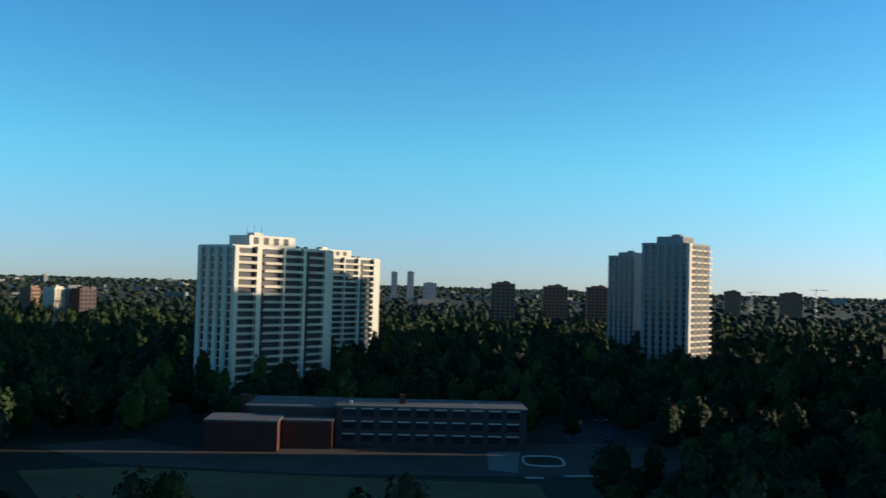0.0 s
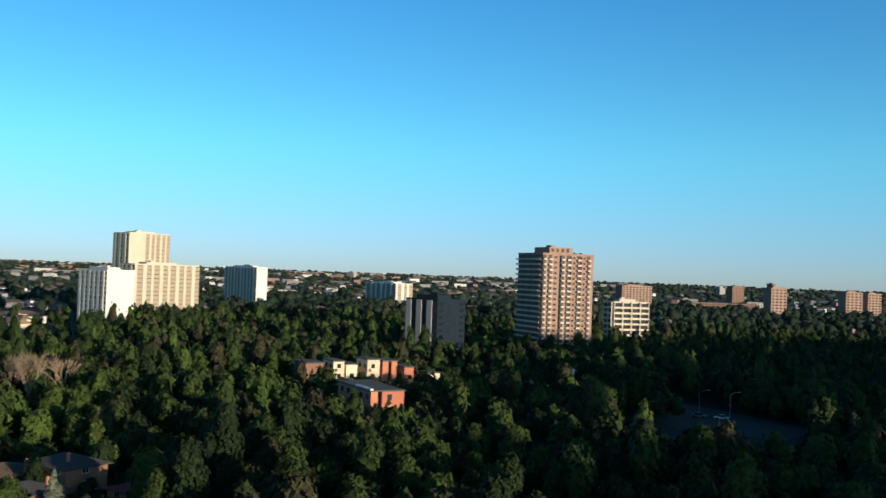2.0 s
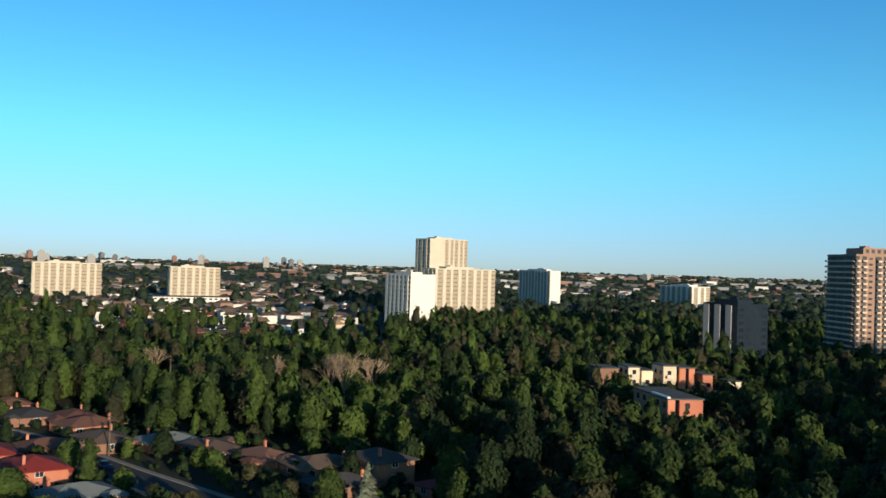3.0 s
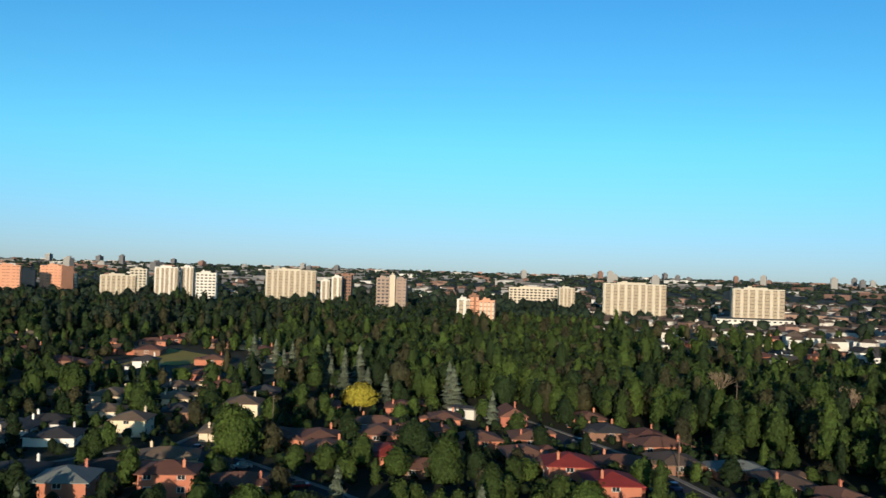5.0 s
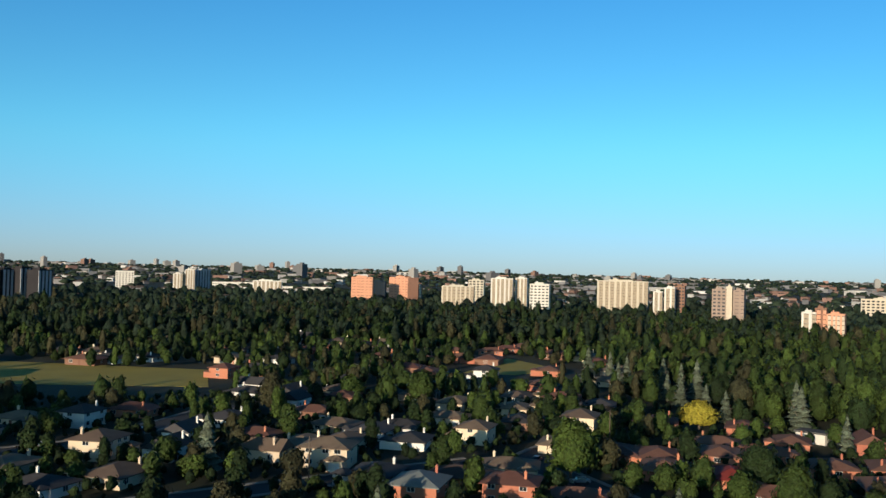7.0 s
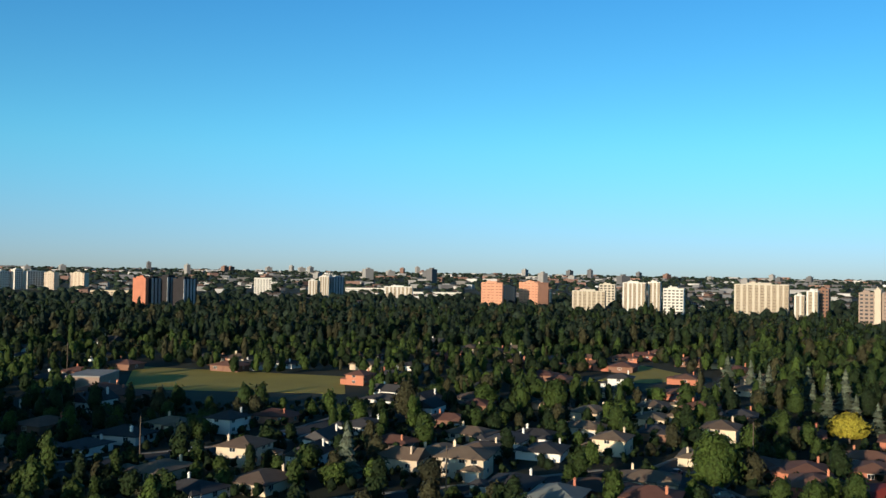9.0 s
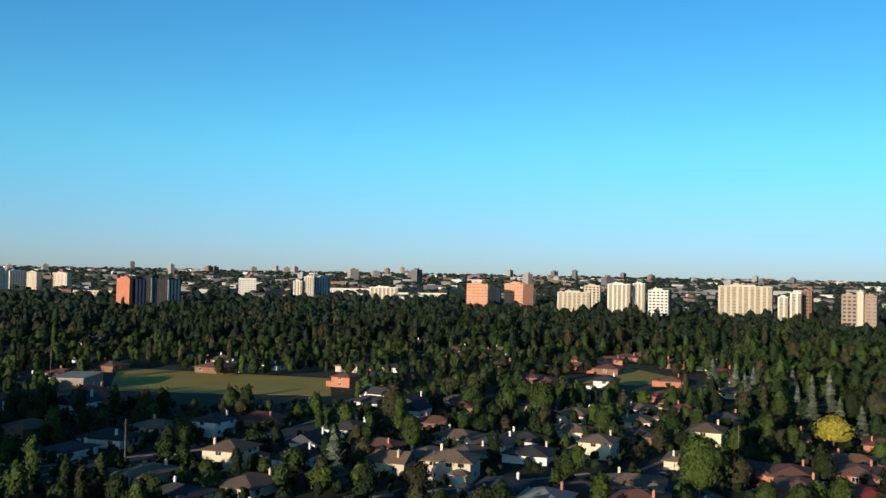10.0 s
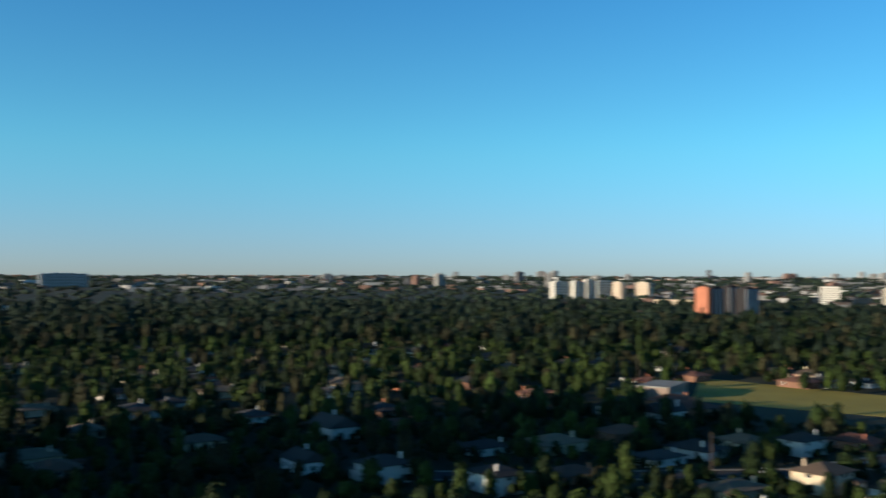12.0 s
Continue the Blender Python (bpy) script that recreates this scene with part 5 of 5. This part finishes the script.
# bare trees in the wood: trunks with many fine limbs
def bare_tree(x, y, s):
    e = new("bare_tree")
    tagged(e, "bare pale brown tree with spreading leafless limbs", "tree", group="bare trees")
    e.matrix_world = pose(x, y, 0, 0, 0, random.uniform(0, 360))
    e.scale = (s, s, s)
    v, f = trunk_shape(0.6, 0.06, 0)
    t = new("trunk", fill_mesh("trunk", v, f, [M_TWIG]))
    t.parent = e
    V, Fc = [], []

    def fork(p, way, size, r, depth):
        """A limb that bends outwards a little and splits into finer ones."""
        q = p + way * size
        u = np.cross(way, (0.3, 0.8, 0.2))
        u /= np.linalg.norm(u)
        w = np.cross(way, u)
        ring = [u, -0.5 * u + 0.87 * w, -0.5 * u - 0.87 * w]
        k = 6 * len(V)
        V.append(np.array([p + c * r for c in ring] + [q + c * r * 0.6 for c in ring]))
        Fc.append(np.array([[0, 1, 4], [0, 4, 3], [1, 2, 5], [1, 5, 4], [2, 0, 3], [2, 3, 5]]) + k)
        if depth:
            for _ in range(3):
                d = way + rng.normal(size=3) * 0.30 + np.array([0, 0, 0.10])
                fork(q, d / np.linalg.norm(d), size * rng.uniform(0.62, 0.85), r * 0.58, depth - 1)
    for i in range(6):
        a = i * 1.05 + rng.uniform(-0.3, 0.3)
        d = np.array([math.cos(a) * 0.42, math.sin(a) * 0.42, 1.0])
        fork(np.array([0, 0, 0.5]), d / np.linalg.norm(d), rng.uniform(0.5, 0.65), 0.045, 4)
    b = new("branch_spray", fill_mesh("branch_spray", np.concatenate(V), np.concatenate(Fc), [M_TWIG]))
    b.parent = e
    KEEP_OUT.append((x, y, 4))
    open_front(x, y, 34, 5.2)


for x, y, s in ((-272, 70, 6.4), (-275, 79, 6.2), (-281, 68, 5.8), (-330, 20, 5), (-300, 55, 5)):
    bare_tree(x, y, s)


# ---- far city ----
def city(name, az0, az1, d0, d1, count, wide, high, material, label, bias=1.0):
    V, Fc, n = [], [], 0
    q = np.array([[0, 1, 5], [0, 5, 4], [1, 2, 6], [1, 6, 5], [2, 3, 7], [2, 7, 6], [3, 0, 4], [3, 4, 7], [4, 5, 8], [5, 6, 9], [5, 9, 8], [6, 7, 9], [7, 4, 8], [7, 8, 9]])
    for _ in range(count):
        a, r = rng.uniform(az0, az1), d0 + (d1 - d0) * rng.uniform() ** bias
        x, y = polar(a, r)
        if any((x - k[0]) ** 2 + (y - k[1]) ** 2 < (k[2] + 4) ** 2 for k in BIG):
            continue
        w, d, h = rng.uniform(*wide), rng.uniform(wide[0], wide[0] * 1.6), rng.uniform(*high)
        t = radians(a) + rng.normal() * 0.5
        c, s = math.cos(t), math.sin(t)
        z = float(ground_z(r))
        lo = np.array([(-w, -d), (w, -d), (w, d), (-w, d)]) / 2
        p = np.stack([lo[:, 0] * c - lo[:, 1] * s + x, lo[:, 0] * s + lo[:, 1] * c + y], 1)
        top = z + h + (2.0 if wide[1] < 17 else 0.01)     # houses have a ridge
        ridge = np.array([(*((p[0] + p[3]) * 0.4 + (p[1] + p[2]) * 0.1), top), (*((p[0] + p[3]) * 0.1 + (p[1] + p[2]) * 0.4), top)])
        V.append(np.concatenate([np.c_[p, np.full(4, z - 1)], np.c_[p, np.full(4, z + h)], ridge]))
        Fc.append(q + n)
        n += 10
    roofs = np.tile([0] * 8 + [int(wide[1] < 17)] * 6, n // 10)
    tagged(new(name, fill_mesh(name, np.concatenate(V), np.concatenate(Fc), [material, M_FAR_R], roofs, smooth=False)), label, "buildings", kind="stuff")


BIG = [k for k in KEEP_OUT if math.hypot(k[0], k[1]) > 560]
M_FAR_R = mat("far_brown_roofs", (0.10, 0.072, 0.055), 0.92, var=0.2, island=0.4)
M_FAR_W = mat("far_pale_walls", (0.32, 0.31, 0.295), 0.9, var=0.1, island=0.75)
M_FAR_B = mat("far_brick_walls", (0.2, 0.12, 0.095), 0.9, var=0.1, island=0.4)
M_FAR_G = mat("far_grey_roofs", (0.13, 0.13, 0.135), 0.9, var=0.1, island=0.4)
for m_, lab in ((M_FAR_W, "pale"), (M_FAR_B, "brick"), (M_FAR_G, "grey")):
    k = {"pale": 1.0, "brick": 0.6, "grey": 1.0}[lab]
    city("distant_houses", 74, 94, 700, 1500, int(120 * k), (8, 13), (4, 7), m_, f"{lab} distant suburban houses among trees")
    city("distant_houses", 94, 150, 1000, 2100, int(110 * k), (9, 16), (4, 8), m_, f"{lab} distant suburban houses among trees")
    city("distant_houses", 120, 190, 760, 1400, int(80 * k), (8, 12), (4, 6), m_, f"{lab} distant suburban houses among trees")
    city("distant_houses", 20, 76, 800, 2300, int(105 * k), (9, 16), (4, 8), m_, f"{lab} distant suburban houses among trees")
    city("distant_city", 45, 188, 1900, 4800, int(380 * k), (14, 50), (5, 11), m_, f"{lab} distant low city blocks towards the horizon", 0.8)
    if lab == "grey":
        city("distant_city", -26, 45, 1500, 4800, 160, (14, 50), (6, 12), m_, "dim distant low city blocks towards the horizon", 0.8)
city("distant_houses", 75, 93.5, 620, 1250, 220, (8, 13), (4, 6.5), M_WHITE, "white distant suburban houses in bright evening sun")
far_rng = random.Random(11)
for i in range(80):
    a = far_rng.uniform(-26, 188) if i < 24 else far_rng.uniform(76, 165)
    r = far_rng.uniform(2400, 4700)
    w, h = far_rng.uniform(14, 34), far_rng.uniform(16, 38) * (0.7 if a < 70 else 1.0)
    t = far_rng.choice((M_FAR_W, M_FAR_W, M_FAR_B, M_FAR_G))
    e = new("distant_tower_block")
    tagged(e, {M_FAR_W: "pale", M_FAR_B: "brick", M_FAR_G: "grey"}[t] + " tower block far off on the horizon", "apartment building", group="tower blocks on the horizon")
    x, y = polar(a, r)
    e.matrix_world = pose(x, y, float(ground_z(r)), 0, 0, 90 + far_rng.uniform(-20, 20))
    part("wall", boxes((-9, 9, -w / 2, w / 2, -2, h)), t, e)
    part("roof_plant_room", boxes((-5, 5, -w / 6, w / 6, h + 0.01, h + 4)), t, e)

# woods and garden trees
wood = free(scatter(28, 112, 128, 330, 6.2), 0.8)
wa, wd = np.degrees(np.arctan2(-wood[:, 0], wood[:, 1])), np.hypot(wood[:, 0], wood[:, 1])
wood = wood[wd > np.where(wa < 70, 0, 190 + (wa - 70) * 3.4)]
d = np.hypot(wood[:, 0], wood[:, 1])
order = np.argsort(d)
near, rest = wood[order[:170]], wood[order[170:]]
for x, y in near:
    put_tree(PROTOS[int(rng.integers(len(PROTOS)))], x, y, rng.uniform(2.6, 4.3), rng.uniform(1.0, 1.4))
woods("woodland", MIDT, rest, rng.uniform(2.6, 4.5, len(rest)), "broadleaf woodland filling a ravine", "woodland", (1.0, 1.45))
far = free(scatter(20, 112, 330, 700, 7.4), 1.0)
fa, fd = np.degrees(np.arctan2(-far[:, 0], far[:, 1])), np.hypot(far[:, 0], far[:, 1])
far = far[~((fa > 73) & (fd > np.where(fa < 87, 425, 480)) & (rng.uniform(size=len(fa)) < np.clip((97 - fa) / 9, 0, 0.9)))]
woods("woodland", FART, far, rng.uniform(2.8, 5.0, len(far)), "broadleaf woodland in the middle distance", "woodland", (0.9, 1.35))
gard = free(scatter(70, 192, 115, 300, 7.8, 0.82), 0.0)
ga, gd = np.degrees(np.arctan2(-gard[:, 0], gard[:, 1])) % 360, np.hypot(gard[:, 0], gard[:, 1])
gard = gard[gd < np.where(ga < 112, 190 + (ga - 70) * 3.4, 1e4)]
gd = np.hypot(gard[:, 0], gard[:, 1])
go = np.argsort(gd)
gard, more = gard[go[:190]], gard[go[190:]]
woods("garden_trees", MIDT, more, rng.uniform(1.6, 3.1, len(more)), "garden trees between suburban houses", "trees", (0.9, 1.3))
for x, y in gard:
    if rng.uniform() < 0.14:
        put_tree(PROTO_F[int(rng.integers(4))], x, y, rng.uniform(2.2, 4.0))
    else:
        put_tree(PROTOS[int(rng.integers(len(PROTOS)))], x, y, rng.choice((1.5, 1.9, 2.3, 2.8, 3.3)), rng.uniform(0.85, 1.2))
g2 = free(scatter(112, 195, 300, 620, 8.5, 0.85), 0.0)
woods("garden_trees", FART, g2, rng.uniform(1.9, 3.6, len(g2)), "garden trees between suburban houses", "trees", (0.9, 1.3))
w2 = free(np.concatenate([scatter(100, 150, 560, 860, 8.8), scatter(150, 192, 600, 900, 10.5, 0.85)]), 0.5)
# the belt mixes in haze-tinted leaves
woods("woodland", FART, w2, rng.uniform(3.4, 5.0, len(w2)), "belt of woodland beyond the houses", "woodland", (1.0, 1.4), ((M_LEAF_D, 0.45), (M_LEAF_HAZE, 0.35), (M_LEAF_O, 0.2)))
sp = free(scatter(100, 160, 540, 700, 24, 0.6), 0.5)
spread("conifers", FIRS, sp, rng.uniform(4.6, 6.4, len(sp)), M_LEAF_HAZE, "dark pointed conifers along the belt of woodland", "trees", stretch=(0.9, 1.2))
s1 = free(scatter(-30, 28, 128, 330, 9.5, 0.9), 1.0)
woods("woodland", MIDT, s1, rng.uniform(3.0, 4.8, len(s1)), "broadleaf trees round the school grounds", "woodland", (0.95, 1.3))
s2 = free(scatter(-30, 28, 330, 800, 10.0), 1.0)
woods("woodland", FART, s2, rng.uniform(3.8, 5.8, len(s2)), "broadleaf woodland round the towers", "woodland", (0.9, 1.25))
f1 = free(scatter(-32, 200, 700, 1250, 18.0, 0.85), 0.0)
fa = np.degrees(np.arctan2(-f1[:, 0], f1[:, 1]))
f1 = f1[~((fa > 74) & (fa < 94) & (rng.uniform(size=len(fa)) < 0.75))]
# distant tree tops take the greens with haze put into the colour
spread("distant_trees", BUSH, f1, rng.uniform(4.5, 7.0, len(f1)), M_LEAF_HAZE, "distant tree tops of the suburb", "woodland")
f2 = scatter(-34, 202, 1250, 4700, 50.0, 0.78)
spread("distant_trees", TOPS, f2, rng.uniform(7, 12, len(f2)), M_LEAF_HAZE, "distant tree tops towards the horizon", "woodland", stretch=(0.35, 0.6))
# hedges and shrubs round the houses
KEEP_OUT[:] = [(x, y, min(r, 5.2)) for x, y, r in KEEP_OUT if not any(abs(r - q) < 1e-6 for q in (4.5, 5.2, 14, 9, 16))]
sh = free(scatter(70, 192, 115, 330, 4.2, 0.85), 0.3)
sa, sd = np.degrees(np.arctan2(-sh[:, 0], sh[:, 1])) % 360, np.hypot(sh[:, 0], sh[:, 1])
sh = sh[sd < np.where(sa < 112, 190 + (sa - 70) * 3.4, 1e4)]
FIELD_C = [(sum(p[0] for p in f) / len(f), sum(p[1] for p in f) / len(f)) for f in FIELDS]
sh = sh[np.array([all(math.hypot(x - a, y - b) > 62 for a, b in FIELD_C) for x, y in sh])]
spread("garden_shrubs", BUSH, sh, rng.uniform(0.6, 1.6, len(sh)), M_LEAF_D, "dark green hedges and shrubs in front gardens", "shrubs")
